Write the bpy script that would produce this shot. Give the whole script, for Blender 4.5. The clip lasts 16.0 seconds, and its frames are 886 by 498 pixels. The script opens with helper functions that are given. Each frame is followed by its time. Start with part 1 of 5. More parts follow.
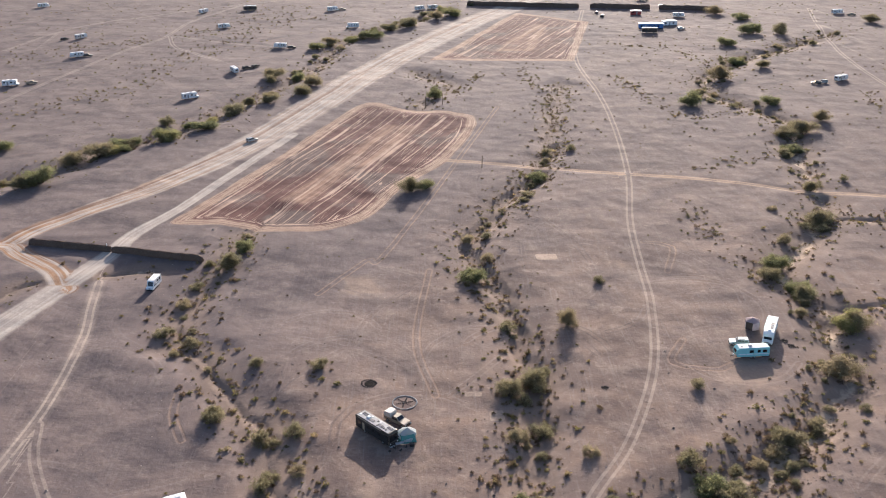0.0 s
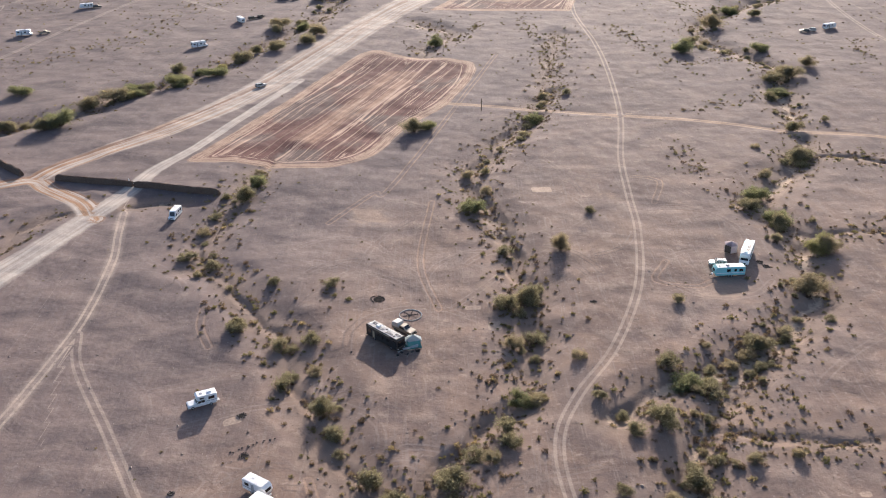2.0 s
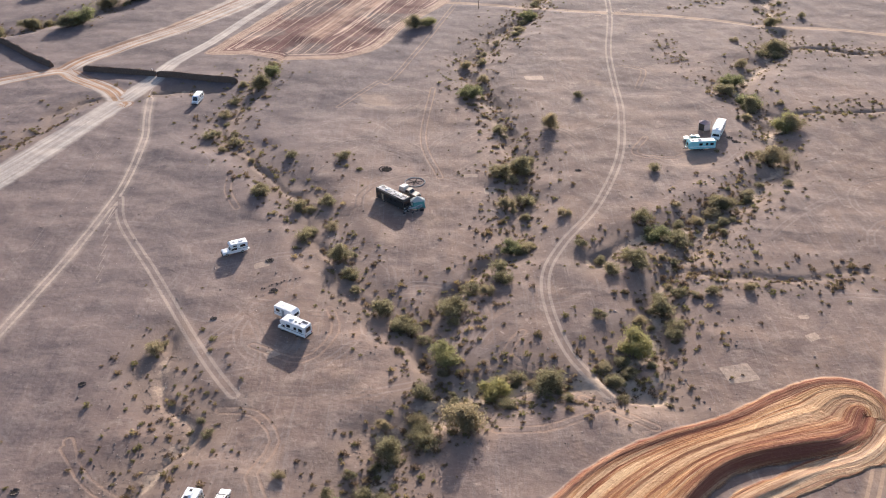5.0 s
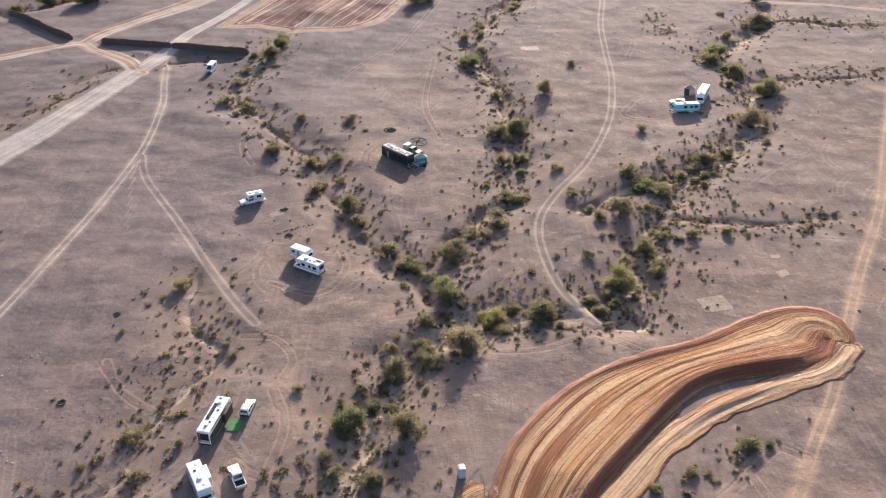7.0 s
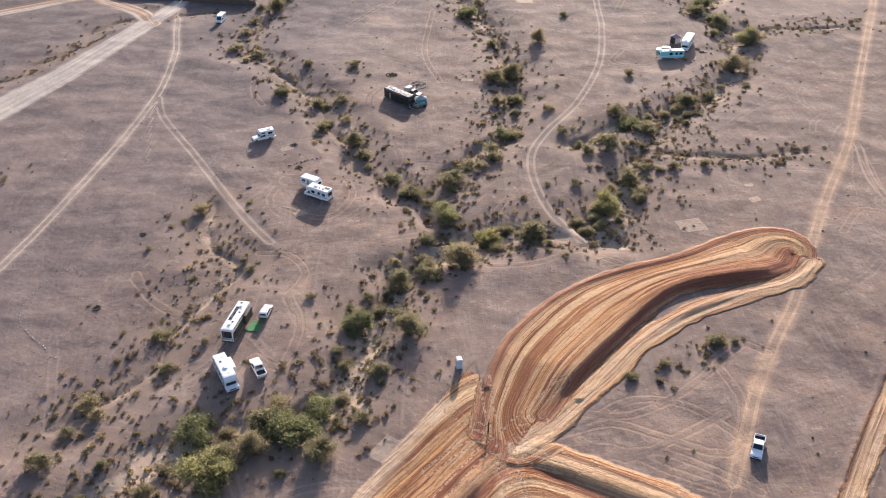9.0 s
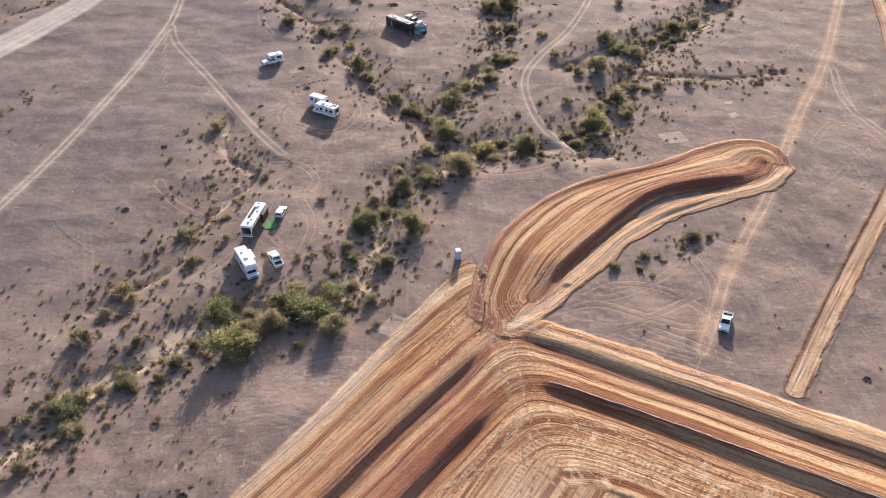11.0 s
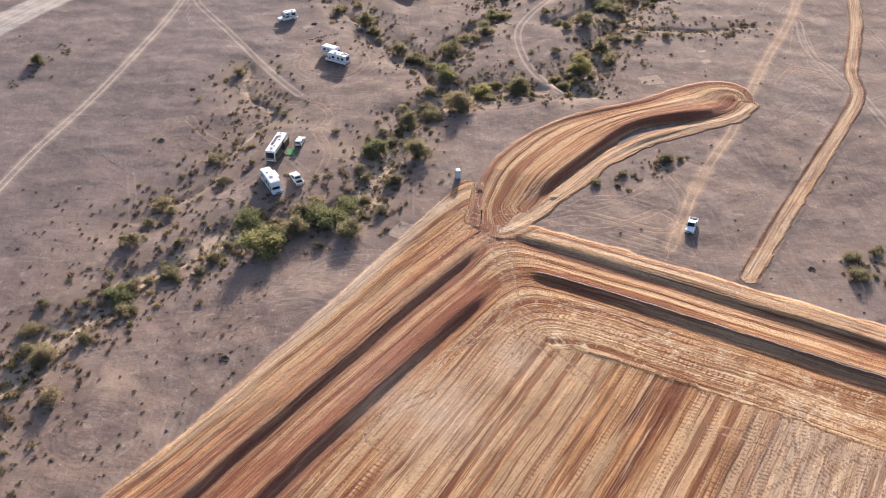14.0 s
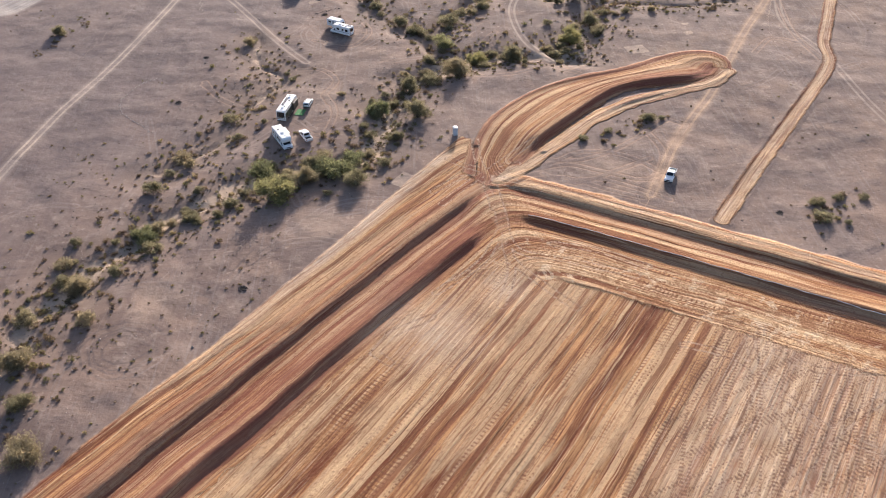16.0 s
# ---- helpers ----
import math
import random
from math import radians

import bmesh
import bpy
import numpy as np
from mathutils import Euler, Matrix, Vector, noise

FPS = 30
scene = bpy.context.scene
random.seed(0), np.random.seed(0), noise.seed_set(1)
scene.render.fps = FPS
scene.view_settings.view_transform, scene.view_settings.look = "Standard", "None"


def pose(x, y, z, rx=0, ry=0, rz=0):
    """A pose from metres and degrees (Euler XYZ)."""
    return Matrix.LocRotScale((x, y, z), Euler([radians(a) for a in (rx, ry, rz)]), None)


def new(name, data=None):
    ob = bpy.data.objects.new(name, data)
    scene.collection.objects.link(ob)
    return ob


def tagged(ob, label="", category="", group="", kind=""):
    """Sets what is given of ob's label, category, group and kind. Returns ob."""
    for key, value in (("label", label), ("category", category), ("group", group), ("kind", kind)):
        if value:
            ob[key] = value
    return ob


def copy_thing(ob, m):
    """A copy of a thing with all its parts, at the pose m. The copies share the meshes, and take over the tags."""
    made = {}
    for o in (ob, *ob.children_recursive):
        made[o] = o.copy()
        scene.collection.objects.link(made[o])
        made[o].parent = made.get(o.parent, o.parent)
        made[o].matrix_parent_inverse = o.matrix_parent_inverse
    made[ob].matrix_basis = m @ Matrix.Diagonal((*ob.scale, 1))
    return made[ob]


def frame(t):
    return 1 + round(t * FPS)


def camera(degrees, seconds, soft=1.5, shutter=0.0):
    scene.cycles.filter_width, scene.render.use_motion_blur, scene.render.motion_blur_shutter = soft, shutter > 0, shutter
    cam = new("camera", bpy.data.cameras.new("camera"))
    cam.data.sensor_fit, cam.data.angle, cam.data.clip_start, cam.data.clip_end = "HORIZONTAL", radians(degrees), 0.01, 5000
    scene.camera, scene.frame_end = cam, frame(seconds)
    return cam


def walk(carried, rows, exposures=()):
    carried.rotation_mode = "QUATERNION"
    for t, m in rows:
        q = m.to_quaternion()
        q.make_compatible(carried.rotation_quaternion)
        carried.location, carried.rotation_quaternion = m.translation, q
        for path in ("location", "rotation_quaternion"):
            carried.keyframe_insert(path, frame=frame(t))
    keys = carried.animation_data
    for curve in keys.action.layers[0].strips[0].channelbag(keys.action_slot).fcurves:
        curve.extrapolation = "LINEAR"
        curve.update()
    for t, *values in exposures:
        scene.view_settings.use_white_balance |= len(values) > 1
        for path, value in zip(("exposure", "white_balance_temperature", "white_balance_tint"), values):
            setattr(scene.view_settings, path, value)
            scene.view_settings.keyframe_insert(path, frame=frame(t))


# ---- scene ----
cam = camera(49.8, 16.0, soft=1.0)
METRES, EYE, TILT, LEAN, TURN = 174.16, 118.4, 0.0, 0.0, 0.0
ROWS = [
    (0.0, 0.0, 0.0, 0.0, -0.3, -23.81, 0.67),
    (0.5, -0.0009, -0.0311, 0.001, -0.3, -24.37, 0.7),
    (1.0, -0.0018, -0.0619, 0.0011, -0.3, -24.9, 0.73),
    (1.5, -0.0034, -0.0929, 0.0016, -0.33, -25.44, 0.76),
    (2.0, -0.0042, -0.1242, 0.0018, -0.36, -26.21, 0.77),
    (2.5, -0.0053, -0.155, 0.002, -0.38, -27.08, 0.77),
    (3.0, -0.0067, -0.1863, 0.0029, -0.42, -27.97, 0.76),
    (3.5, -0.0074, -0.2172, 0.0026, -0.47, -28.81, 0.76),
    (4.0, -0.0085, -0.2484, 0.0036, -0.5, -29.66, 0.75),
    (6.5, -0.0145, -0.4032, 0.007, -0.59, -31.32, 0.83),
    (7.0, -0.0158, -0.4345, 0.0078, -0.63, -31.33, 0.82),
    (7.5, -0.0162, -0.4657, 0.009, -0.64, -31.34, 0.8),
    (8.0, -0.0172, -0.4976, 0.0088, -0.68, -31.54, 0.8),
    (8.5, -0.0189, -0.5288, 0.0084, -0.75, -32.15, 0.77),
    (9.0, -0.0189, -0.5606, 0.0091, -0.74, -32.95, 0.75),
    (9.5, -0.0209, -0.592, 0.0091, -0.84, -33.99, 0.72),
    (10.0, -0.0224, -0.6233, 0.0096, -0.89, -35.06, 0.71),
    (12.5, -0.0285, -0.7793, 0.0132, -1.04, -35.73, 0.79),
    (13.0, -0.0299, -0.8108, 0.0138, -1.06, -35.74, 0.8),
    (13.5, -0.031, -0.8422, 0.0142, -1.07, -35.74, 0.81),
    (14.0, -0.0325, -0.8735, 0.015, -1.12, -35.76, 0.8),
    (14.5, -0.0334, -0.9048, 0.0155, -1.13, -35.78, 0.8),
    (15.0, -0.0348, -0.9363, 0.0161, -1.19, -35.78, 0.78),
    (15.5, -0.0358, -0.9676, 0.0167, -1.23, -35.78, 0.76),
    (16.0, -0.0371, -0.999, 0.0174, -1.28, -35.79, 0.73),
]
walk(cam, [(t, pose(0, 0, EYE, TILT, LEAN, TURN) @ pose(METRES * x, METRES * y, METRES * z, 90 + pitch, roll, yaw)) for t, x, y, z, yaw, pitch, roll in ROWS],
     exposures=[(0.0, 0.84, 6020, 13), (3.0, 0.91, 6020, 13), (6.5, 0.98, 6020, 14), (10.0, 0.99, 6030, 14), (16.0, 0.90, 6030, 14)])

# ---- light ----
SUN_ELEV, SUN_AZ = radians(15.5), radians(9.5)   # azimuth from +y towards +x
world = bpy.data.worlds.new("desert_sky")
scene.world = world
world.use_nodes = True
wt = world.node_tree
sky = wt.nodes.new("ShaderNodeTexSky")
sky.sky_type, sky.sun_disc = "NISHITA", False
sky.sun_elevation, sky.sun_rotation = SUN_ELEV, SUN_AZ
sky.air_density, sky.ozone_density, sky.dust_density = 0.75, 0.8, 2.2
wt.links.new(sky.outputs[0], wt.nodes["Background"].inputs[0])
wt.nodes["Background"].inputs[1].default_value = 0.128
sun = new("sun", bpy.data.lights.new("sun", "SUN"))
sun.data.energy, sun.data.angle, sun.data.color = 5.5, radians(0.53), (1.0, 0.87, 0.72)
sd = Vector((math.cos(SUN_ELEV) * math.sin(SUN_AZ), math.cos(SUN_ELEV) * math.cos(SUN_AZ), math.sin(SUN_ELEV)))
sun.matrix_world = Matrix.Translation((0, 0, 200)) @ sd.to_track_quat("Z", "Y").to_matrix().to_4x4()


# ---- materials ----
class Nodes:
    """A short way of writing node trees: sockets in, sockets out."""
    def __init__(self, name):
        self.mat = bpy.data.materials.new(name)
        self.mat.use_nodes = True
        self.t = self.mat.node_tree
        self.bsdf = self.t.nodes["Principled BSDF"]

    def put(self, sock, v):
        if isinstance(v, bpy.types.NodeSocket):
            self.t.links.new(v, sock)
        elif isinstance(v, tuple) and len(v) == 3 and sock.type == "RGBA":
            sock.default_value = (*v, 1)
        else:
            sock.default_value = v

    def attr(self, name):
        n = self.t.nodes.new("ShaderNodeAttribute")
        n.attribute_name = name
        return n.outputs["Fac"]

    def pos(self):
        return self.t.nodes.new("ShaderNodeTexCoord").outputs["Object"]

    def rand(self):
        return self.t.nodes.new("ShaderNodeObjectInfo").outputs["Random"]

    def island(self):
        return self.t.nodes.new("ShaderNodeNewGeometry").outputs["Random Per Island"]

    def m(self, op, a, b=0.0, c=0.0, clamp=False):
        n = self.t.nodes.new("ShaderNodeMath")
        n.operation, n.use_clamp = op, clamp
        for k, v in enumerate((a, b, c)):
            self.put(n.inputs[k], v)
        return n.outputs[0]

    def step(self, x, lo, hi, a=0.0, b=1.0):
        n = self.t.nodes.new("ShaderNodeMapRange")
        n.interpolation_type = "SMOOTHSTEP"
        for k, v in enumerate((x, lo, hi, a, b)):
            self.put(n.inputs[k], v)
        return n.outputs[0]

    def noise(self, vec, scale, detail=3.0, rough=0.55, distort=0.0):
        n = self.t.nodes.new("ShaderNodeTexNoise")
        self.put(n.inputs["Vector"], vec)
        n.inputs["Scale"].default_value, n.inputs["Detail"].default_value = scale, detail
        n.inputs["Roughness"].default_value, n.inputs["Distortion"].default_value = rough, distort
        return n.outputs["Fac"]

    def voronoi(self, vec, scale):
        n = self.t.nodes.new("ShaderNodeTexVoronoi")
        self.put(n.inputs["Vector"], vec)
        n.inputs["Scale"].default_value = scale
        return n.outputs["Distance"]

    def xyz(self, x, y, z=0.0):
        n = self.t.nodes.new("ShaderNodeCombineXYZ")
        for k, v in enumerate((x, y, z)):
            self.put(n.inputs[k], v)
        return n.outputs[0]

    def warp(self, vec, scale=(1, 1, 1), rot=0.0):
        n = self.t.nodes.new("ShaderNodeMapping")
        self.put(n.inputs["Vector"], vec)
        n.inputs["Scale"].default_value = scale
        n.inputs["Rotation"].default_value = (0, 0, radians(rot))
        return n.outputs[0]

    def mix(self, f, a, b):
        n = self.t.nodes.new("ShaderNodeMix")
        n.data_type = "RGBA"
        self.put(n.inputs["Factor"], f)
        self.put(n.inputs["A"] if n.inputs["A"].type == "RGBA" else n.inputs[6], a)
        self.put(n.inputs["B"] if n.inputs["B"].type == "RGBA" else n.inputs[7], b)
        return n.outputs[2]

    def bump(self, height, strength, dist):
        n = self.t.nodes.new("ShaderNodeBump")
        n.inputs["Strength"].default_value, n.inputs["Distance"].default_value = strength, dist
        self.put(n.inputs["Height"], height)
        self.t.links.new(n.outputs[0], self.bsdf.inputs["Normal"])

    def done(self, colour, rough=0.8, metal=0.0, spec=0.3):
        self.put(self.bsdf.inputs["Base Color"], colour)
        self.put(self.bsdf.inputs["Roughness"], rough)
        self.bsdf.inputs["Metallic"].default_value = metal
        self.bsdf.inputs["Specular IOR Level"].default_value = spec
        return self.mat


def ground_material():
    n = Nodes("desert_soil")
    p = n.pos()
    big, mid = n.noise(p, 0.018, 4), n.noise(p, 0.16, 6, 0.65)
    fine, grit = n.noise(p, 1.3, 5, 0.7), n.noise(p, 4.0, 4, 0.75)
    patch = n.noise(p, 0.055, 6, 0.65, 0.8)
    # faint sweeping scuffs of old wheel marks over the desert pavement
    scuff = n.noise(n.warp(p, (0.9, 0.035, 1), 24), 1.0, 5, 0.65, 1.4)
    scuff2 = n.noise(n.warp(p, (0.05, 0.8, 1), -12), 1.0, 5, 0.65, 2.2)
    col = n.mix(n.step(big, 0.35, 0.65), (0.162, 0.114, 0.094), (0.226, 0.166, 0.138))
    col = n.mix(n.m("MULTIPLY", n.step(patch, 0.47, 0.60), 0.8), col, (0.245, 0.170, 0.130))
    col = n.mix(n.m("MULTIPLY", n.step(patch, 0.46, 0.34), 0.65), col, (0.122, 0.094, 0.088))
    col = n.mix(n.m("MULTIPLY", n.step(mid, 0.48, 0.66), 0.65), col, (0.275, 0.208, 0.170))
    col = n.mix(n.m("MULTIPLY", n.step(scuff, 0.52, 0.66), 0.34), col, (0.28, 0.228, 0.20))
    col = n.mix(n.m("MULTIPLY", n.step(scuff2, 0.54, 0.68), 0.2), col, (0.28, 0.228, 0.20))
    col = n.mix(n.m("MULTIPLY", n.step(fine, 0.47, 0.66), 0.24), col, (0.110, 0.080, 0.070))
    col = n.mix(n.m("MULTIPLY", n.step(grit, 0.56, 0.70), 0.24), col, (0.29, 0.235, 0.205))
    col = n.mix(n.m("MULTIPLY", n.step(grit, 0.42, 0.30), 0.3), col, (0.072, 0.056, 0.052))
    spots = n.noise(p, 0.42, 4, 0.6, 0.5)
    col = n.mix(n.m("MULTIPLY", n.step(spots, 0.58, 0.70), n.step(patch, 0.35, 0.6, 0.25, 0.75)), col, (0.33, 0.255, 0.205))
    col = n.mix(n.m("MULTIPLY", n.step(spots, 0.40, 0.30), 0.35), col, (0.098, 0.074, 0.068))
    pebble = n.noise(p, 0.95, 2, 0.5, 0.6)
    col = n.mix(n.m("MULTIPLY", n.step(pebble, 0.70, 0.76), n.step(patch, 0.4, 0.6, 0.2, 0.8)), col, (0.40, 0.31, 0.26))
    col = n.mix(n.m("MULTIPLY", n.step(pebble, 0.27, 0.22), 0.7), col, (0.075, 0.055, 0.05))
    # faint old wheel marks that wander over the plain
    sd = n.m("ADD", n.m("ABSOLUTE", n.attr("scuff")), n.m("MULTIPLY", n.m("SUBTRACT", mid, 0.5), 0.3))
    sr = n.m("MULTIPLY", n.step(n.m("ABSOLUTE", n.m("SUBTRACT", sd, 0.8)), 0.40, 0.12), n.step(patch, 0.32, 0.6, 0.1, 0.75))
    col = n.mix(n.m("MULTIPLY", sr, n.step(fine, 0.3, 0.55, 0.35, 0.8)), col, n.mix(n.step(big, 0.42, 0.5), (0.115, 0.09, 0.083), (0.31, 0.245, 0.205)))
    # darker varnished pavement out on the open plain; far off, haze's cool tint painted
    col = n.mix(n.m("MULTIPLY", n.attr("plain"), n.step(fine, 0.3, 0.65, 0.8, 0.5)), col, n.mix(n.step(patch, 0.4, 0.6), (0.108, 0.090, 0.095), (0.150, 0.125, 0.128)))
    # bare tan patches
    bare = n.m("ADD", n.attr("bare"), n.m("MULTIPLY", n.m("SUBTRACT", patch, 0.5), 2.2))
    col = n.mix(n.m("MULTIPLY", n.step(bare, 0.45, 0.95), 0.6), col, n.mix(fine, (0.25, 0.178, 0.135), (0.40, 0.30, 0.225)))
    slab_edge = n.m("ADD", n.attr("pad"), n.m("MULTIPLY", n.m("SUBTRACT", mid, 0.5), 0.9))
    col = n.mix(n.m("MULTIPLY", n.step(slab_edge, -0.12, 0.12), n.step(fine, 0.3, 0.6, 0.9, 0.5)), col, (0.43, 0.33, 0.25))
    # sand of the washes: distance from the thread of the wash, frayed
    wash = n.m("ADD", n.attr("wash"), n.m("MULTIPLY", n.m("SUBTRACT", mid, 0.5), 11.0))
    wash = n.m("ADD", wash, n.m("MULTIPLY", n.m("SUBTRACT", patch, 0.5), 9.0))
    col = n.mix(n.step(wash, 11.0, 3.0, 0.0, 0.66), col, n.mix(fine, (0.17, 0.122, 0.094), (0.29, 0.213, 0.162)))
    col = n.mix(n.step(wash, 1.8, 0.0, 0.0, 0.9), col, n.mix(fine, (0.31, 0.225, 0.16), (0.54, 0.42, 0.31)))
    # graded pale road
    road = n.m("ADD", n.attr("road"), n.m("MULTIPLY", n.m("SUBTRACT", mid, 0.5), 0.5))
    streak = n.noise(n.xyz(n.m("MULTIPLY", n.attr("roadx"), 0.8), n.m("MULTIPLY", n.attr("roadv"), 0.02), 0.0), 1.0, 5, 0.65)
    rcol = n.mix(n.step(streak, 0.3, 0.7), (0.325, 0.275, 0.238), (0.50, 0.435, 0.375))
    rcol = n.mix(n.m("MULTIPLY", n.attr("tan"), n.step(streak, 0.54, 0.44, 0.1, 0.95)), rcol, n.mix(fine, (0.25, 0.125, 0.065), (0.42, 0.255, 0.145)))
    edge = n.step(n.m("ABSOLUTE", n.m("SUBTRACT", n.attr("roadx"), n.m("MULTIPLY", streak, 7.0))), 1.3, 0.5)
    rcol = n.mix(n.m("MULTIPLY", edge, n.step(n.attr("tan"), 0.2, 0.35, 0.0, 0.8)), rcol, (0.20, 0.108, 0.068))
    col = n.mix(n.step(road, 1.1, 0.75, 0.0, 0.92), col, rcol)
    # two-rut tracks
    d = n.m("ADD", n.attr("rut"), n.m("MULTIPLY", n.m("SUBTRACT", mid, 0.5), 0.08))
    ad = n.m("ABSOLUTE", d)
    band = n.m("MULTIPLY", n.m("MULTIPLY", n.step(ad, 2.6, 1.0), n.m("POWER", n.attr("rutk"), 3.0)), n.step(patch, 0.35, 0.65, 0.36, 0.72))
    ruts = n.m("MULTIPLY", n.step(n.m("ABSOLUTE", n.m("SUBTRACT", ad, 0.88)), 0.52, 0.22), n.step(mid, 0.3, 0.55, 0.75, 1.0))
    tcol = n.mix(n.attr("tan"), n.mix(fine, (0.35, 0.28, 0.23), (0.48, 0.40, 0.33)), n.mix(fine, (0.34, 0.20, 0.115), (0.50, 0.34, 0.215)))
    tm = n.m("MULTIPLY", n.m("MAXIMUM", band, n.m("MULTIPLY", ruts, 0.95)), n.attr("rutk"))
    col = n.mix(n.m("MULTIPLY", tm, n.step(fine, 0.2, 0.5, 0.65, 1.0)), col, tcol)
    # red-brown scraped pads
    gx, gy = n.attr("gx"), n.attr("gy")
    wav = n.m("MULTIPLY", n.m("SUBTRACT", n.noise(p, 0.05, 3), 0.5), 1.6)
    gw = n.m("ADD", gx, wav)
    g1 = n.noise(n.xyz(n.m("MULTIPLY", gw, 0.42), n.m("MULTIPLY", gy, 0.014), 0.0), 1.0, 8, 0.72)
    g2 = n.noise(n.xyz(n.m("MULTIPLY", gx, 2.6), n.m("MULTIPLY", gy, 0.045), 3.0), 1.0, 5, 0.7)
    g3 = n.noise(n.xyz(n.m("MULTIPLY", gw, 0.16), n.m("MULTIPLY", gy, 0.012), 7.0), 1.0, 4, 0.6)
    lug = n.noise(p, 1.1, 4, 0.72)
    lines = n.noise(n.xyz(n.m("MULTIPLY", gw, 0.16), n.m("MULTIPLY", gy, 0.006), 11.0), 1.0, 2, 0.5)
    lines2 = n.noise(n.xyz(n.m("MULTIPLY", gw, 0.30), n.m("MULTIPLY", gy, 0.010), 19.0), 1.0, 2, 0.5)
    blade = n.m("ABSOLUTE", n.m("SINE", n.m("ADD", n.m("MULTIPLY", gx, 0.62), n.m("MULTIPLY", lines, 9.0))))
    blade2 = n.m("ABSOLUTE", n.m("SINE", n.m("ADD", n.m("MULTIPLY", gx, 0.41), n.m("MULTIPLY", lines2, 22.0))))
    ridge = n.m("MAXIMUM", n.step(blade, 0.26, 0.10), n.m("MULTIPLY", n.step(blade2, 0.20, 0.08), 0.8))
    red = n.m("ADD", n.attr("red"), n.m("MULTIPLY", n.m("SUBTRACT", mid, 0.5), 5.0))
    rc = n.mix(n.step(g1, 0.35, 0.65), (0.076, 0.033, 0.031), (0.132, 0.060, 0.052))
    rc = n.mix(n.m("MULTIPLY", n.step(n.noise(p, 0.028, 3), 0.50, 0.60), 0.75), rc, (0.115, 0.088, 0.080))
    rc = n.mix(n.step(g2, 0.60, 0.72, 0.0, 0.35), rc, (0.26, 0.155, 0.115))
    axis = n.m("ABSOLUTE", n.m("SUBTRACT", n.attr("red"), 24.0))
    rc = n.mix(n.m("MULTIPLY", n.step(axis, 5.0, 1.5), n.step(g1, 0.35, 0.6, 0.2, 0.85)), rc, n.mix(g2, (0.24, 0.13, 0.09), (0.40, 0.27, 0.19)))
    rc = n.mix(n.m("MULTIPLY", ridge, n.step(g3, 0.36, 0.5, 0.3, 0.9)), rc, (0.47, 0.33, 0.25))
    rim = n.m("ADD", n.attr("rim"), n.m("MULTIPLY", n.m("SUBTRACT", patch, 0.5), 1.2))
    col = n.mix(n.m("MULTIPLY", n.step(rim, 1.1, 0.7), n.step(g2, 0.3, 0.6, 0.5, 0.95)), col, n.mix(n.step(g2, 0.4, 0.6), (0.22, 0.115, 0.075), (0.47, 0.345, 0.255)))
    col = n.mix(n.step(red, -0.4, 0.8), col, rc)
    # fresh orange cut soil with blade streaks
    oc = n.mix(n.step(g1, 0.42, 0.56), (0.165, 0.054, 0.025), (0.49, 0.260, 0.115))
    g5 = n.noise(n.xyz(n.m("MULTIPLY", gx, 1.05), n.m("MULTIPLY", gy, 0.012), 23.0), 1.0, 6, 0.75)
    oc = n.mix(n.step(g5, 0.47, 0.40, 0.0, 0.85), oc, (0.150, 0.050, 0.026))
    oc = n.mix(n.step(g5, 0.54, 0.62, 0.0, 0.7), oc, (0.55, 0.36, 0.19))
    oc = n.mix(n.step(g3, 0.475, 0.535, 0.0, 0.8), oc, n.mix(g2, (0.46, 0.28, 0.145), (0.62, 0.43, 0.25)))
    oc = n.mix(n.step(g2, 0.47, 0.39, 0.0, 0.55), oc, (0.150, 0.058, 0.034))
    oc = n.mix(n.step(g2, 0.55, 0.63, 0.0, 0.5), oc, (0.60, 0.43, 0.285))
    strip = n.noise(n.xyz(n.m("MULTIPLY", gw, 0.55), n.m("MULTIPLY", gy, 0.008), 31.0), 1.0, 3, 0.6)
    oc = n.mix(n.step(strip, 0.56, 0.585, 0.0, 0.72), oc, n.mix(fine, (0.56, 0.36, 0.19), (0.72, 0.51, 0.31)))
    oc = n.mix(n.step(strip, 0.435, 0.415, 0.0, 0.75), oc, n.mix(fine, (0.16, 0.058, 0.03), (0.26, 0.105, 0.052)))
    # cleat prints of tracked machines: short dashes across some of the strips
    cleat = n.m("SINE", n.m("ADD", n.m("MULTIPLY", gy, 6.6), n.m("MULTIPLY", mid, 9.0)))
    lane = n.m("MULTIPLY", n.step(n.m("ABSOLUTE", n.m("SUBTRACT", n.noise(n.xyz(n.m("MULTIPLY", gw, 0.35), n.m("MULTIPLY", gy, 0.006), 43.0), 1.0, 1, 0.5), 0.52)), 0.035, 0.02), n.step(patch, 0.36, 0.56))
    oc = n.mix(n.m("MULTIPLY", n.m("MULTIPLY", n.step(cleat, 0.1, 0.6), n.m("MULTIPLY", lane, n.attr("flat"))), n.step(lug, 0.35, 0.55, 0.3, 0.85)), oc, (0.19, 0.08, 0.044))
    oc = n.mix(n.m("MULTIPLY", n.step(lug, 0.54, 0.66), 0.5), oc, (0.21, 0.088, 0.045))
    # turning ground at the end of the strips, scuffed to blotches
    blot = n.noise(p, 0.24, 5, 0.7, 1.2)
    oc = n.mix(n.m("MULTIPLY", n.attr("head"), n.step(blot, 0.54, 0.64, 0.0, 0.8)), oc, (0.60, 0.45, 0.30))
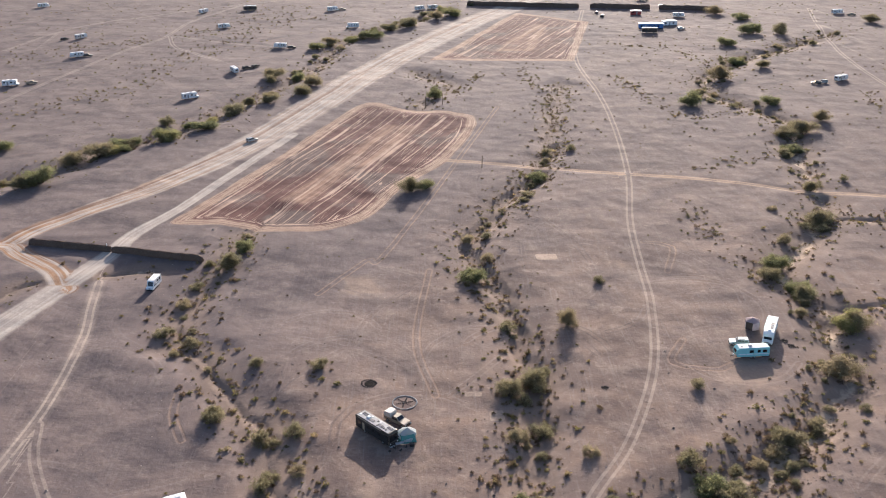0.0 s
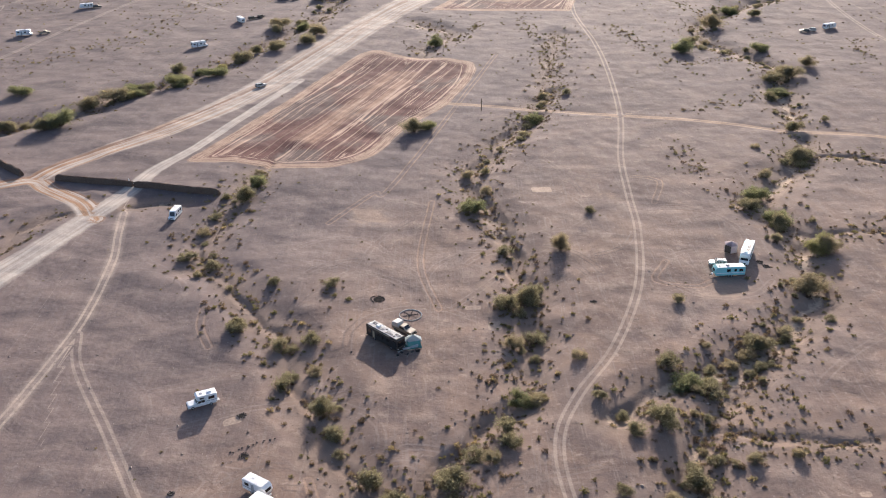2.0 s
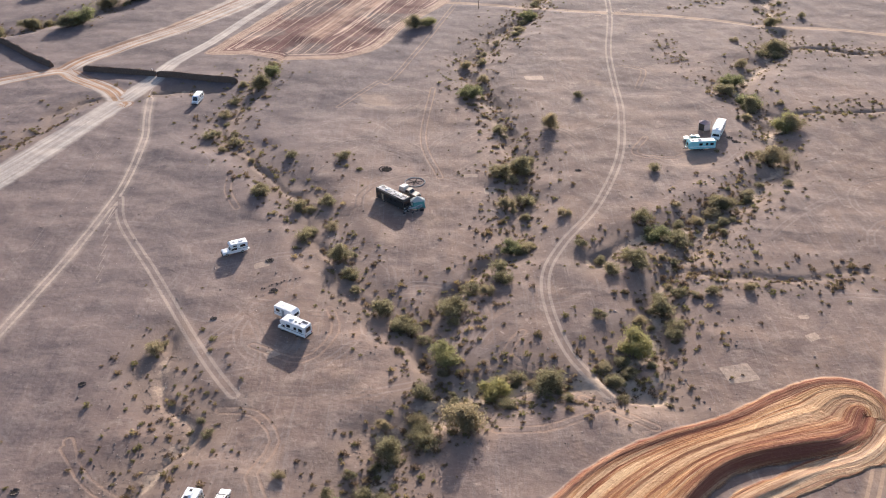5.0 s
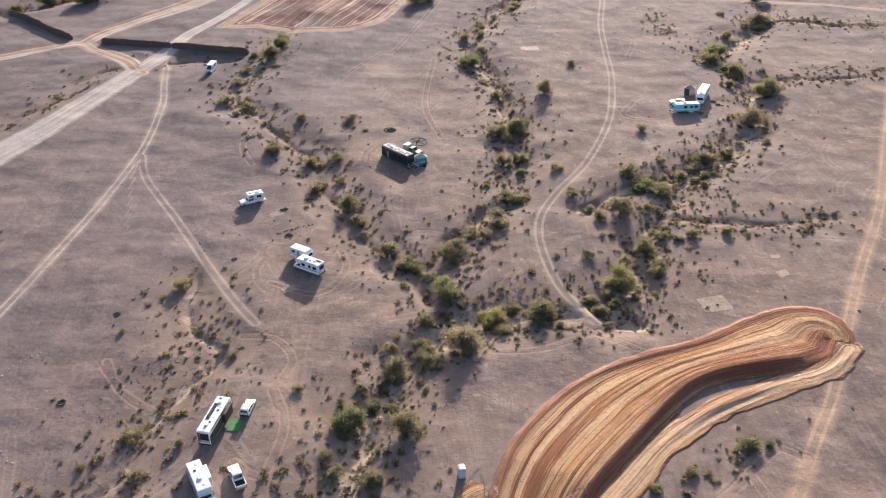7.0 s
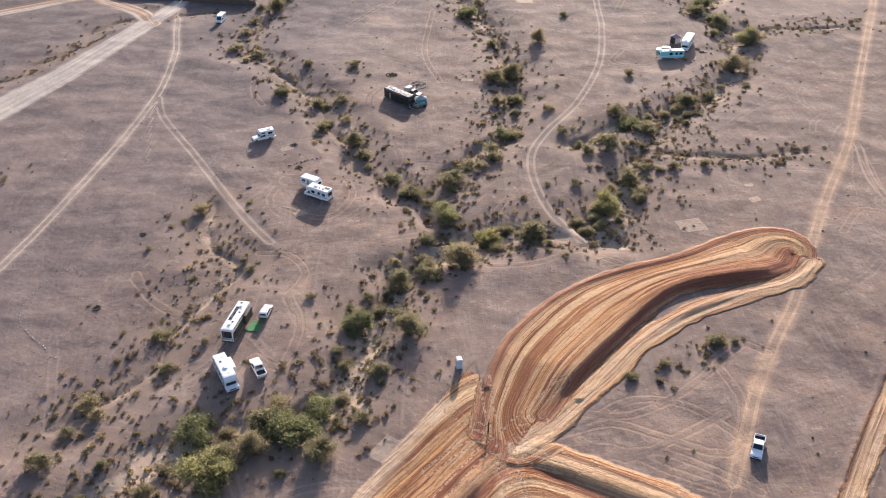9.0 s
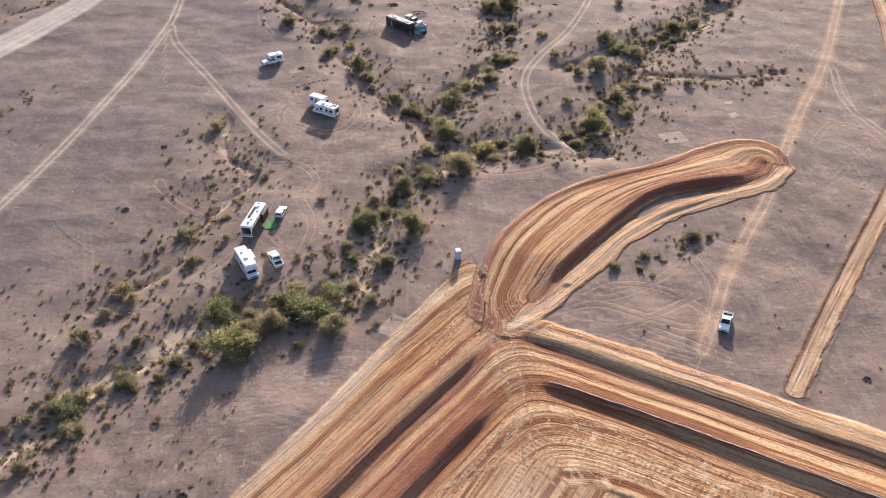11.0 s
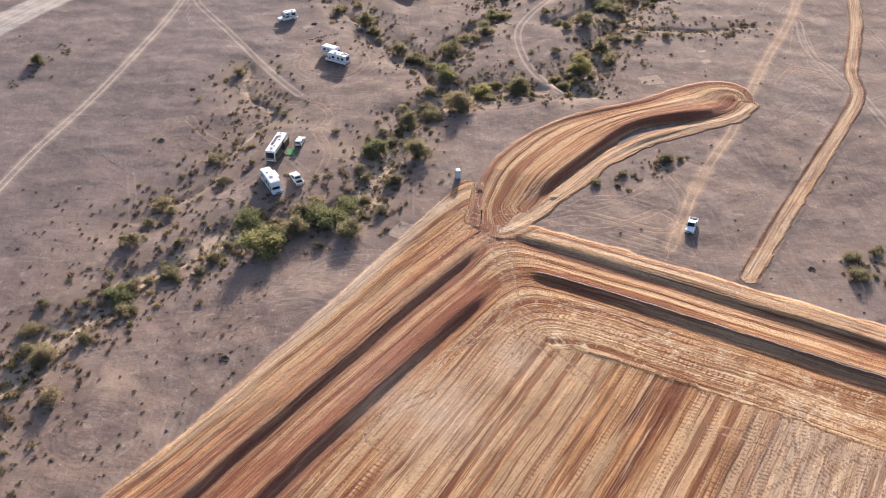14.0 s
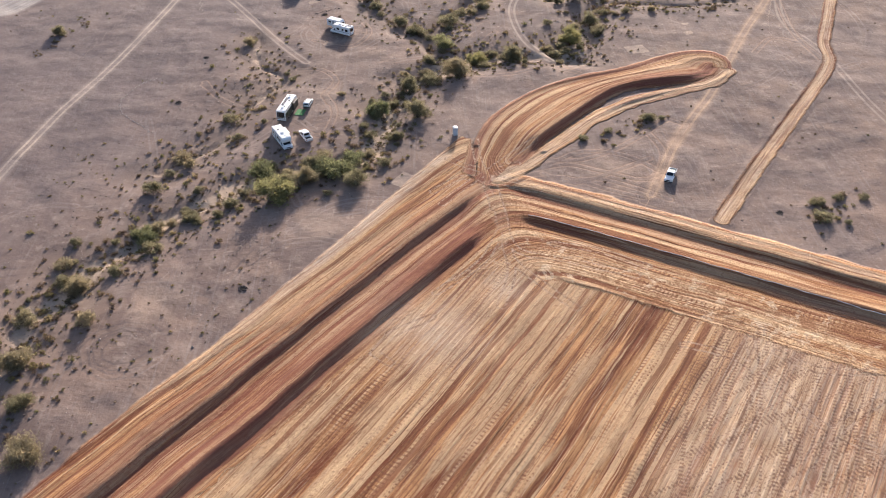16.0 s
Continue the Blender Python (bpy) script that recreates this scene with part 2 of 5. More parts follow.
    oc = n.mix(n.m("MULTIPLY", n.attr("head"), n.step(blot, 0.47, 0.38, 0.0, 0.75)), oc, (0.25, 0.115, 0.055))
    # darker soil, with the shade of ditches and scarp painted into its colour
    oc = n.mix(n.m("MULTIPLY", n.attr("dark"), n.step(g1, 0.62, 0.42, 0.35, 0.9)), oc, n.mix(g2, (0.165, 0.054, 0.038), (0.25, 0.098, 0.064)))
    oc = n.mix(n.m("MULTIPLY", n.attr("pale"), n.step(mid, 0.3, 0.55, 0.35, 0.9)), oc, n.mix(n.step(g2, 0.35, 0.65), (0.43, 0.285, 0.185), (0.70, 0.56, 0.415)))
    # criss-cross cleat tracks
    for turn, z in ((64.0, 3.0), (18.0, 9.0)):
        q = n.warp(p, (1, 1, 1), turn)
        sep = n.t.nodes.new("ShaderNodeSeparateXYZ")
        n.put(sep.inputs[0], q)
        row = n.noise(n.xyz(n.m("MULTIPLY", sep.outputs[0], 0.5), n.m("MULTIPLY", sep.outputs[1], 0.02), z), 1.0, 2, 0.5)
        dash = n.step(n.m("SINE", n.m("MULTIPLY", sep.outputs[1], 7.5)), -0.3, 0.4)
        oc = n.mix(n.m("MULTIPLY", n.attr("hatch"), n.m("MULTIPLY", n.step(n.m("ABSOLUTE", n.m("SUBTRACT", row, 0.56)), 0.035, 0.02), n.m("MULTIPLY", dash, 0.55))), oc, (0.17, 0.085, 0.055))
    oc = n.mix(n.m("MULTIPLY", n.step(fine, 0.5, 0.7), 0.45), oc, (0.28, 0.13, 0.065))
    om = n.m("ADD", n.attr("orange"), n.m("MULTIPLY", n.m("SUBTRACT", mid, 0.5), 1.8))
    cut = n.step(om, -0.4, 0.4)
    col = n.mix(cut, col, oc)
    # single wheel marks
    md = n.m("ADD", n.m("ABSOLUTE", n.attr("mark")), n.m("MULTIPLY", n.m("SUBTRACT", mid, 0.5), 0.25))
    mr = n.m("MULTIPLY", n.step(n.m("ABSOLUTE", n.m("SUBTRACT", md, 0.85)), 0.42, 0.1), n.m("MULTIPLY", n.step(patch, 0.3, 0.55, 0.25, 0.8), n.step(cut, 0.0, 1.0, 0.85, 1.0)))
    col = n.mix(n.m("MULTIPLY", mr, n.step(grit, 0.35, 0.6, 0.4, 1.0)), col, n.mix(cut, (0.35, 0.235, 0.165), n.mix(n.step(lug, 0.42, 0.58), (0.15, 0.07, 0.045), (0.55, 0.40, 0.28))))
    rubble = n.step(wash, 11.0, 3.0, 0.0, 0.8)
    rubble = n.m("MAXIMUM", rubble, cut)
    stony = n.m("ADD", n.m("MULTIPLY", fine, 0.30), n.m("MULTIPLY", grit, 0.10))
    h = n.m("ADD", n.m("MULTIPLY", stony, n.step(rubble, 0.0, 1.0, 0.42, 1.0)), n.m("MULTIPLY", mid, 0.6))
    h = n.m("ADD", h, n.m("MULTIPLY", n.noise(p, 0.09, 1, 0.4), 1.6))
    h = n.m("ADD", h, n.m("MULTIPLY", n.m("MULTIPLY", n.m("ADD", g2, n.m("ADD", n.m("ADD", g1, n.m("MULTIPLY", g5, 1.6)), n.m("MULTIPLY", lug, 0.5))), 0.55), cut))
    h = n.m("SUBTRACT", h, n.m("MULTIPLY", mr, 0.08))
    n.bump(h, 0.9, 0.6)
    return n.done(col, 0.95, 0.0, 0.1)


SOIL = ground_material()


# ---- the ground ----
def curve_through(pts, step=3.0):
    """Points along a smooth curve through a few control points."""
    pts = [np.array(p, float) for p in pts]
    pts = [2 * pts[0] - pts[1], *pts, 2 * pts[-1] - pts[-2]]
    out = []
    for a, b, c, d in zip(pts, pts[1:], pts[2:], pts[3:]):
        k = max(1, int(np.hypot(*(c - b)) / step))
        for u in np.arange(k) / k:
            out.append(0.5 * (2 * b + (c - a) * u + (2 * a - 5 * b + 4 * c - d) * u * u + (3 * b - a - 3 * c + d) * u ** 3))
    return np.array([*out, pts[-2]])


def line_distance(X, Y, pts, reach=40.0):
    """Signed distance (positive to the left of the way) and way along a polyline; far off it is `reach`."""
    D, S = np.full(X.shape, float(reach)), np.zeros(X.shape)
    lo, hi = pts.min(0) - reach, pts.max(0) + reach
    near = (X > lo[0]) & (X < hi[0]) & (Y > lo[1]) & (Y < hi[1])
    x, y = X[near], Y[near]
    d, s, run = np.full(x.shape, float(reach)), np.zeros(x.shape), 0.0
    for a, b in zip(pts, pts[1:]):
        e = b - a
        ln = np.hypot(*e) + 1e-9
        e = e / ln
        u = np.clip((x - a[0]) * e[0] + (y - a[1]) * e[1], 0, ln)
        dx, dy = x - a[0] - u * e[0], y - a[1] - u * e[1]
        r = np.hypot(dx, dy)
        closer = r < np.abs(d)
        side = np.where(e[0] * dy - e[1] * dx >= 0, 1.0, -1.0)
        d = np.where(closer, r * side, d)
        s = np.where(closer, run + u, s)
        run += ln
    D[near], S[near] = d, s
    return D, S


def area_distance(X, Y, pts, reach=30.0):
    """Distance to the edge of a closed outline, positive inside."""
    ring = np.vstack([pts, pts[:1]])
    d = np.abs(line_distance(X, Y, ring, reach)[0])
    inside = np.zeros(X.shape, bool)
    for (x0, y0), (x1, y1) in zip(ring, ring[1:]):
        hit = (y0 > Y) != (y1 > Y)
        inside ^= hit & (X < (x1 - x0) * (Y - y0) / (y1 - y0 + 1e-12) + x0)
    return np.where(inside, d, -d)


def soft_noise(X, Y, size, seed):
    """Smooth value noise, -1 to 1, on a lattice of that size in metres."""
    table = np.random.RandomState(seed).uniform(-1, 1, (256, 256))
    u, v = X / size, Y / size
    i, j = np.floor(u).astype(int), np.floor(v).astype(int)
    fu, fv = u - i, v - j
    fu, fv = fu * fu * (3 - 2 * fu), fv * fv * (3 - 2 * fv)
    q = lambda a, b: table[(i + a) % 256, (j + b) % 256]
    return (q(0, 0) * (1 - fu) + q(1, 0) * fu) * (1 - fv) + (q(0, 1) * (1 - fu) + q(1, 1) * fu) * fv


def smooth(x, lo, hi):
    u = np.clip((x - lo) / (hi - lo), 0, 1)
    return u * u * (3 - 2 * u)


# roads and tracks: control points on the ground
ROAD_PALE = [(-150, 140), (-132, 179), (-122, 203), (-109, 243), (-102, 267), (-99, 284), (-91, 303), (-82, 332), (-74, 358), (-63, 392)]
ROAD_MAIN = [(-137, 276), (-133, 288), (-122, 303), (-104, 328), (-81, 374), (-58, 440), (-24, 540), (24, 648), (60, 712), (120, 830)]
ROAD_LOOP = [(-175, 255), (-150, 270), (-138, 276), (-129, 268), (-115, 256), (-107, 243)]
TRACK_WEST = [(-99, 248), (-96, 232), (-92, 212), (-90, 180), (-92, 152), (-96, 121), (-101, 92), (-108, 61), (-113, 28), (-125, -40)]
TRACK_CAMP = [(-89, 176), (-84, 161), (-70, 137), (-57, 114), (-48, 99), (-43, 92)]
TRACK_MID = [(30, 90), (24, 104), (21.5, 121), (22.5, 135), (28.5, 149), (39, 167), (50, 197), (56, 230), (58, 255), (61, 287), (69, 335), (74, 392), (76, 448), (75, 520), (82, 580), (100, 680)]
TRACK_CROSS = [(2, 354), (32, 345), (67, 335), (106, 325), (126, 315), (155, 309), (200, 290)]
TRACK_EAST = [(190, 315), (172.5, 276), (131, 184.5), (110.5, 139), (94, 109), (83.3, 88), (72, 65.5), (65, 54), (56.4, 39), (50.5, 26), (45, 14)]
TRACK_EAST_B = [(111.6, 134), (108.4, 120), (108, 108), (110, 101), (112.3, 86), (113.7, 53), (118, 25)]
TRACK_NORTH_W = [(-225, 390), (-212, 449), (-199, 513), (-185, 570), (-173, 602), (-169, 658), (-146, 719)]
TRACK_NORTH_V = [(-280, 500), (-261, 566), (-243, 638), (-205, 677), (-157, 715), (-121, 737)]
TRACK_NORTH_E = [(220, 420), (220, 462), (223, 519), (230, 563), (244, 625), (261, 689)]
TRACK_NORTH_B = [(-170, 604), (-160, 576), (-143, 556), (-123, 532)]
TRACK_NORTH_C = [(-168, 607), (-135, 586), (-101, 571)]
ROAD_CUT = [(146, 190), (139, 164), (131, 137.5), (122, 115), (114.8, 97.4), (111.7, 84), (102, 68), (86.5, 45), (73, 25), (59, 3.5)]
HAUL = [(10, 24), (16, 28.5), (26, 39), (37, 52), (48.5, 61), (62, 68), (73, 72), (80, 79)]
BOOM_OUTER = [(2, 27), (3.5, 34), (4.3, 39), (8.5, 52), (16.7, 64), (26.6, 73), (39, 79), (51, 83.5), (62, 90), (72, 94), (80, 92.5), (83, 85), (80, 76)]
BOOM_RIDGE = [(14.5, 31.5), (21.5, 42.2), (30, 52.5), (37.5, 61.3), (43.7, 67.8), (51, 72), (62, 74.5), (69, 76), (74, 79), (77, 84)]
BOOM_TOE = [(80, 76), (73, 71), (62, 67), (48, 60), (37, 51), (26, 38), (15.5, 27.5), (8, 20)]
WASH_EAST = [(243, 588), (160, 515), (130, 456), (148, 400), (144, 382), (131, 315), (119, 283), (98, 252), (100, 225), (93, 193), (81, 176), (66, 161), (48, 151), (34, 143)]
WASH_EAST_LOW = [(81, 176), (62, 150), (50, 126), (46, 112), (38, 100), (24, 96)]
WASH_MAIN = [(39, 92), (24, 95.5), (7, 93), (-6, 84), (-15, 68), (-19, 46), (-27, 33), (-47, 26), (-60, 13), (-71, 2), (-81, -12), (-87, -33), (-96, -70)]
WASH_MIDDLE = [(47, 372), (35, 335), (18, 296), (8, 273), (11, 248), (16, 227), (20, 200), (17, 172), (15, 148), (9, 135), (1, 121), (-5, 108), (-3, 93)]
WASH_WEST = [(-58, 300), (-62, 280), (-67, 250), (-71, 222), (-62, 207), (-50, 186), (-38, 171), (-29, 152), (-23, 133), (-15, 120), (-5, 108)]
WASH_NORTH_WEST = [(-230, 290), (-152, 343), (-139, 373), (-116, 392), (-98, 431), (-75, 489), (-55, 590), (-22, 643), (9, 696)]
WASH_CAMP = [(-62, 110), (-56, 91), (-48, 80), (-54, 70), (-60, 58), (-60, 45), (-72, 28)]
WASH_FAR_WEST = [(-86, 258), (-120, 245), (-130, 216), (-150, 180)]
WASH_FAR_MIDDLE = [(62, 470), (50, 420), (46, 380)]
WASH_FAR_MID_B = [(-14, 500), (2, 470), (-10, 430)]
GULLY_A = [(52, 136), (69, 130), (84, 129), (99, 134)]
GULLY_B = [(100, 226), (118, 226), (140, 231), (165, 236)]
GULLY_C = [(122, 290), (145, 284), (170, 281)]
WASHES = {"east": WASH_EAST, "east_low": WASH_EAST_LOW, "main": WASH_MAIN, "middle": WASH_MIDDLE, "west": WASH_WEST, "north_west": WASH_NORTH_WEST, "camp": WASH_CAMP, "far_west": WASH_FAR_WEST, "far_middle": WASH_FAR_MIDDLE, "far_mid_b": WASH_FAR_MID_B, "gully_a": GULLY_A, "gully_b": GULLY_B, "gully_c": GULLY_C}
# wheel marks, singly
MARKS_FIELD = [
    [(41, -38), (50, -42), (55, -51), (61, -61), (68, -66)],
    [(51, -51), (53, -63), (52, -76)],
    [(54, -37), (51, -52), (43, -65)],
    [(10, -4), (10, -14), (7, -25)],
    [(8, 22), (10, 5), (10, -8), (16, -18), (22, -26)],
    [(-7, -28), (-15, -33), (-18, -38), (-15, -41)],
    [(20, -4), (30, -7), (39, -13)],
    [(58, -41), (64, -46), (76, -47)],
    [(74, -53), (62, -61), (50, -73)],
]
MARKS_BEND = [
    [(20, 32), (31, 31), (43, 38), (57, 51), (61, 48), (55, 37)],
    [(15, 22), (26, 23), (35, 17), (43, 13)],
    [(21, 25), (28, 20), (38, 25), (48, 31)],
    [(19, 18), (29, 16), (41, 11)],
    [(17, 26), (27, 29), (36, 25), (46, 21), (52, 33), (50, 45)],
    [(23, 20), (33, 22), (44, 16), (49, 12)],
    [(13, 25), (22, 29), (32, 35), (42, 33), (50, 24)],
    [(25, 17), (36, 13), (48, 6)],
    [(-71, 79), (-66, 70), (-57, 63)],
    [(-42, 108), (-31, 103), (-25, 112), (-27, 122)],
    [(-45, 88), (-38, 86), (-33, 78), (-36, 69), (-34, 64)],
]
MARKS_JUNCTION = [
    [(20, 40), (12, 32), (7, 24), (8, 10)],
    [(5, 42), (5.5, 31), (8.5, 20), (9, 4)],
    [(-6, 18), (1, 24), (8, 22), (19, 17)],
    [(15, 30), (6, 25), (-4, 12)],
    [(-2, 33), (4, 28), (12, 24), (24, 22)],
    [(9, 6), (12, -6), (22, -10), (36, -16)],
    [(9, 2), (4, -10), (-6, -20)],
]
MARKS_PLAIN = [
    [(-61, 187), (-60, 178), (-56, 169)],
    [(60, 210), (55, 199), (66, 196), (70, 199)],
    [(62, 271), (70, 267), (65, 250)],
    [(112, 137), (108, 105), (110, 85)],
    [(92, 92), (100, 102), (107, 98)],
    [(-35, 239), (-23, 261), (-15, 274), (26, 430)],
    [(-4, 253), (-7, 212), (-2, 186)],
    [(15, 111), (11, 104), (17, 99)],
    [(7.8, 80.7), (16.3, 80.5), (25.3, 84.4), (30, 87)],
    [(25, 90), (31, 85), (37, 80)],
    [(-35.8, 70), (-32.2, 59), (-34.8, 46), (-40, 50)],
    [(-71, 77), (-64.6, 69), (-56.4, 63.4)],
]


def wander(count, seed):
    """Old wheel marks: arcs of no fixed place over the open plain."""
    rnd, out = random.Random(seed), []
    spots = [(-60, 150), (-40, 110), (60, 200), (-10, 190), (0, 230), (30, 260), (-70, 60), (110, 110), (90, 60), (40, 320), (-60, -25), (-20, 20), (-40, 240), (100, 160)]
    for _ in range(count):
        cx, cy = rnd.choice(spots)
        x, y, a = cx + rnd.gauss(0, 20), cy + rnd.gauss(0, 24), rnd.gauss(1.4, 0.8)
        bend, line = rnd.choice((-1, 1)) * rnd.uniform(0.0, 0.075), []
        for _ in range(rnd.randint(4, 9)):
            line.append((x, y))
            x, y, a = x + 6 * math.cos(a), y + 6 * math.sin(a), a + 6 * bend
        out.append(line)
    for x, y, r in ((-65.9, -36.2, 5.0), (-65.9, -36.2, 7.6), (-33, 113, 13), (72, 203, 14), (109, 104, 4)):
        out.append([(x + r * math.cos(k), y + r * math.sin(k)) for k in np.linspace(0.4, 5.9, 9)])
    return out
# how little open sand a wash shows
DRY = {"main": -1.5, "east_low": 0.0, "east": 0.2, "camp": 1.2}
PAD_NEAR = [(-88, 293), (-63, 361), (-37, 434), (-21, 428), (5, 420), (13.5, 407), (2, 359), (-16, 325), (-28, 294), (-47, 284), (-66, 290)]
PAD_FAR = [(-4, 530), (54, 672), (96, 637), (72, 526)]
# corner of the big graded field: two arms of banks and ditches meet there
CORNER = np.array((8.1, 21.9))
ARM_W, ARM_E = np.array((-0.6, -0.8)), np.array((0.866, -0.5))
GRADE = np.array((-0.538, -0.843))
FIELD_EDGE_W = [(-4, 35.5), (-24, 3.6), (-37.5, -17), (-50, -36.5), (-61, -51.5), (-74, -72), (-100, -112), (-160, -206)]


def lattice(parts):
    """Grid lines from (start, stop, step) stretches."""
    return np.concatenate([np.arange(a, b - 1e-6, s) for a, b, s in parts])


gxs = np.concatenate([-200 - np.geomspace(4000, 4, 26), lattice([(-200, -78, 1.1), (-78, 98, 0.36), (98, 146, 0.6), (146, 200, 1.2)]), 200 + np.geomspace(2, 4000, 26)])
gys = np.concatenate([-215 - np.geomspace(3000, 3, 24), lattice([(-215, -95, 1.0), (-95, 100, 0.36), (100, 330, 1.0), (330, 760, 2.0)]), 760 + np.geomspace(2, 4000, 26)])


def ground_fields(X, Y):
    """Height and the soil masks at points of the plan."""
    f = {}
    wob = lambda size, amp, seed: soft_noise(X, Y, size, seed) * amp
    Z = wob(40, 0.42, 1) + wob(13, 0.16, 2) + wob(4, 0.05, 3) + wob(1.3, 0.025, 4)
    Xw, Yw = X + wob(9, 2.2, 5) + wob(30, 3, 7), Y + wob(9, 2.2, 6) + wob(30, 3, 8)
    wash, sandy, broad = np.full(X.shape, 40.0), np.full(X.shape, 40.0), np.full(X.shape, 40.0)
    for k, pts in WASHES.items():
        d = np.abs(line_distance(Xw, Yw, curve_through(pts), 40)[0])
        wash, sandy = np.minimum(wash, d if k not in ("west", "camp", "far_west", "far_middle", "far_mid_b", "gully_a", "gully_b", "gully_c") else d + 2.2), np.minimum(sandy, d + DRY.get(k, 2.6))
        broad = broad if k.startswith("gully") else np.minimum(broad, d)
    f["wash"] = sandy
    depth = 1.2 * (1 - smooth(wash, 0.6, 4.5)) * (0.75 + wob(6, 0.4, 9)) + 0.6 * (1 - smooth(broad, 2, 11)) - 0.4 * np.exp(-((broad - 14) / 6) ** 2) * smooth(Y, 25, 80)
    # roads
    road, roadv, roadx, tan = np.full(X.shape, 4.0), np.zeros(X.shape), np.zeros(X.shape), np.zeros(X.shape)
    for pts, w, t in ((ROAD_PALE, 5.6, 0.0), (ROAD_MAIN, 8.5, 0.45), (ROAD_LOOP, 4.0, 1.0)):
        d, s = line_distance(X, Y, curve_through(pts), 40)
        wide = w * (1.0 if pts is not ROAD_MAIN else np.clip(0.5 + s / 230, 0.5, 1.35)) * (1.0 if pts is not ROAD_PALE else np.clip(1.45 - s / 170, 0.42, 1.3))
        q = d / wide
        better = np.abs(q) < np.abs(road)
        roadx = np.where(better, d, roadx)
        road, roadv, tan = np.where(better, q, road), np.where(better, s, roadv), np.where(better, t if pts is not ROAD_MAIN else np.clip(1.1 - s / 130, 0.3, 1), tan)
    f["road"], f["roadv"], f["roadx"] = np.abs(road), roadv, roadx
    depth = depth * smooth(np.abs(road), 0.9, 1.8)
    rut, rutk = np.full(X.shape, 12.0), np.zeros(X.shape)
    for pts, k, t in ((TRACK_WEST, 0.9, 0.1), (TRACK_CAMP, 0.54, 0.1), (TRACK_MID, 0.6, 0.1), (TRACK_CROSS, 0.95, 0.7), (TRACK_EAST, 1.0, 0.75),
                      (TRACK_EAST_B, 0.5, 0.1), (TRACK_NORTH_W, 0.5, 0.0), (TRACK_NORTH_V, 0.5, 0.0), (TRACK_NORTH_E, 0.6, 0.0), (TRACK_NORTH_B, 0.5, 0.0), (TRACK_NORTH_C, 0.5, 0.0)):
        d, s = line_distance(X, Y, curve_through(pts), 12)
        better = np.abs(d) < np.abs(rut)
        rut, rutk, tan = np.where(better, d, rut), np.where(better, k, rutk), np.where(better & (np.abs(road) > 1), t, tan)
    f["rut"], f["rutk"] = rut, rutk
    # red pads
    red_near, red_far = area_distance(X, Y, curve_through(PAD_NEAR + PAD_NEAR[:1])), area_distance(X, Y, np.array(PAD_FAR, float))
    red = np.maximum(red_near, red_far)
    f["red"] = red - 2.5
    f["rim"] = np.abs(red - 0.8) / 3.2
    gx, gy = 0.94 * X - 0.34 * Y, 0.34 * X + 0.94 * Y
    gx = np.where(red_far > -4, 0.92 * X - 0.39 * Y, gx)
    gx = np.where((red > -3) & (red < 5), red, gx)
    # the graded field and its arms
    rel = np.stack([X - CORNER[0], Y - CORNER[1]], -1)
    dw, de = rel @ np.array((0.8, -0.6)), rel @ np.array((-0.5, -0.866))
    along = np.where(dw < de, rel @ ARM_W, rel @ ARM_E)
    d = -np.logaddexp(-0.3 * dw, -0.3 * de) / 0.3 + wob(14, 0.35, 11) + wob(3, 0.08, 12)
    # the ramp that crosses both ditches
    rampd, ramps = line_distance(X, Y, curve_through([(6.5, 30), (7.5, 18), (9, 8), (9.5, -4), (8.5, -16)]), 20)
    keep = smooth(np.abs(rampd), 2.5, 8.5)
    west_side = dw < de
    outer_w = -line_distance(X, Y, np.array(FIELD_EDGE_W, float), 60)[0] * -1.0
    inside = np.where(west_side, outer_w, de + 6.2 + wob(5, 0.5, 13))
    inside = np.where((Y > 29) & ~west_side, -5, inside)
    prof = np.interp(d, [-9, -6.2, -4.6, -1.4, -0.5, 0.7, 2.4, 5.0, 8.7, 9.4, 10.9, 16, 28], [0, 0, 0.55, 0.85, 0.7, -0.8, -0.85, -0.1, 0.8, 0.65, -1.0, -0.8, -0.75])
    level = np.interp(d, [-7, -2, 9, 20], [0, 0.1, -0.1, -0.5])
    ledge = smooth(de + wob(6, 0.5, 15), 26.6, 27.5) * smooth(rel @ ARM_E, 4, 16) * (1 - smooth(rel @ ARM_E, 52, 60)) * (dw > de)
    field_h = prof * np.where(west_side, 0.66, 0.52) * keep + level * (1 - keep) - 0.16 * ledge
    ramp = (np.abs(rampd) < 2.6 - 2.4 * smooth(ramps, 14, 40) + wob(4, 0.9, 16)) & (d > -3)
    fieldmask = smooth(np.maximum(inside, d + 6), -0.5, 1.0) * smooth(np.minimum(dw, de), -22, -20)
    # the banked bend
    bo, br = curve_through(BOOM_OUTER), curve_through(BOOM_RIDGE)
    ring = np.vstack([bo, curve_through(BOOM_TOE)])
    bend = area_distance(X, Y, ring)
    do, so = line_distance(X, Y, bo, 60)
    dr, sr = line_distance(X, Y, br, 60)
    do, north = np.abs(do), dr > 0
    span = do / (do + np.abs(dr) + 1e-6)
    ridge_len = sr.max()
    tip = smooth(sr, 2, 14) * (1 - smooth(sr, ridge_len - 18, ridge_len - 1))
    rise = np.where(north, 1.35 * span ** 1.3, 1.35 * (1 - smooth(-dr, 0.2, 2.4)) - 0.25 * smooth(-dr, 1.5, 3) * (1 - smooth(-dr, 4, 7)))
    bendmask = smooth(bend, -0.6, 1.2)
    lip = 0.35 * np.exp(-((bend - 0.8) / 0.9) ** 2) * (so > 12)
    bend_h = rise * tip + lip
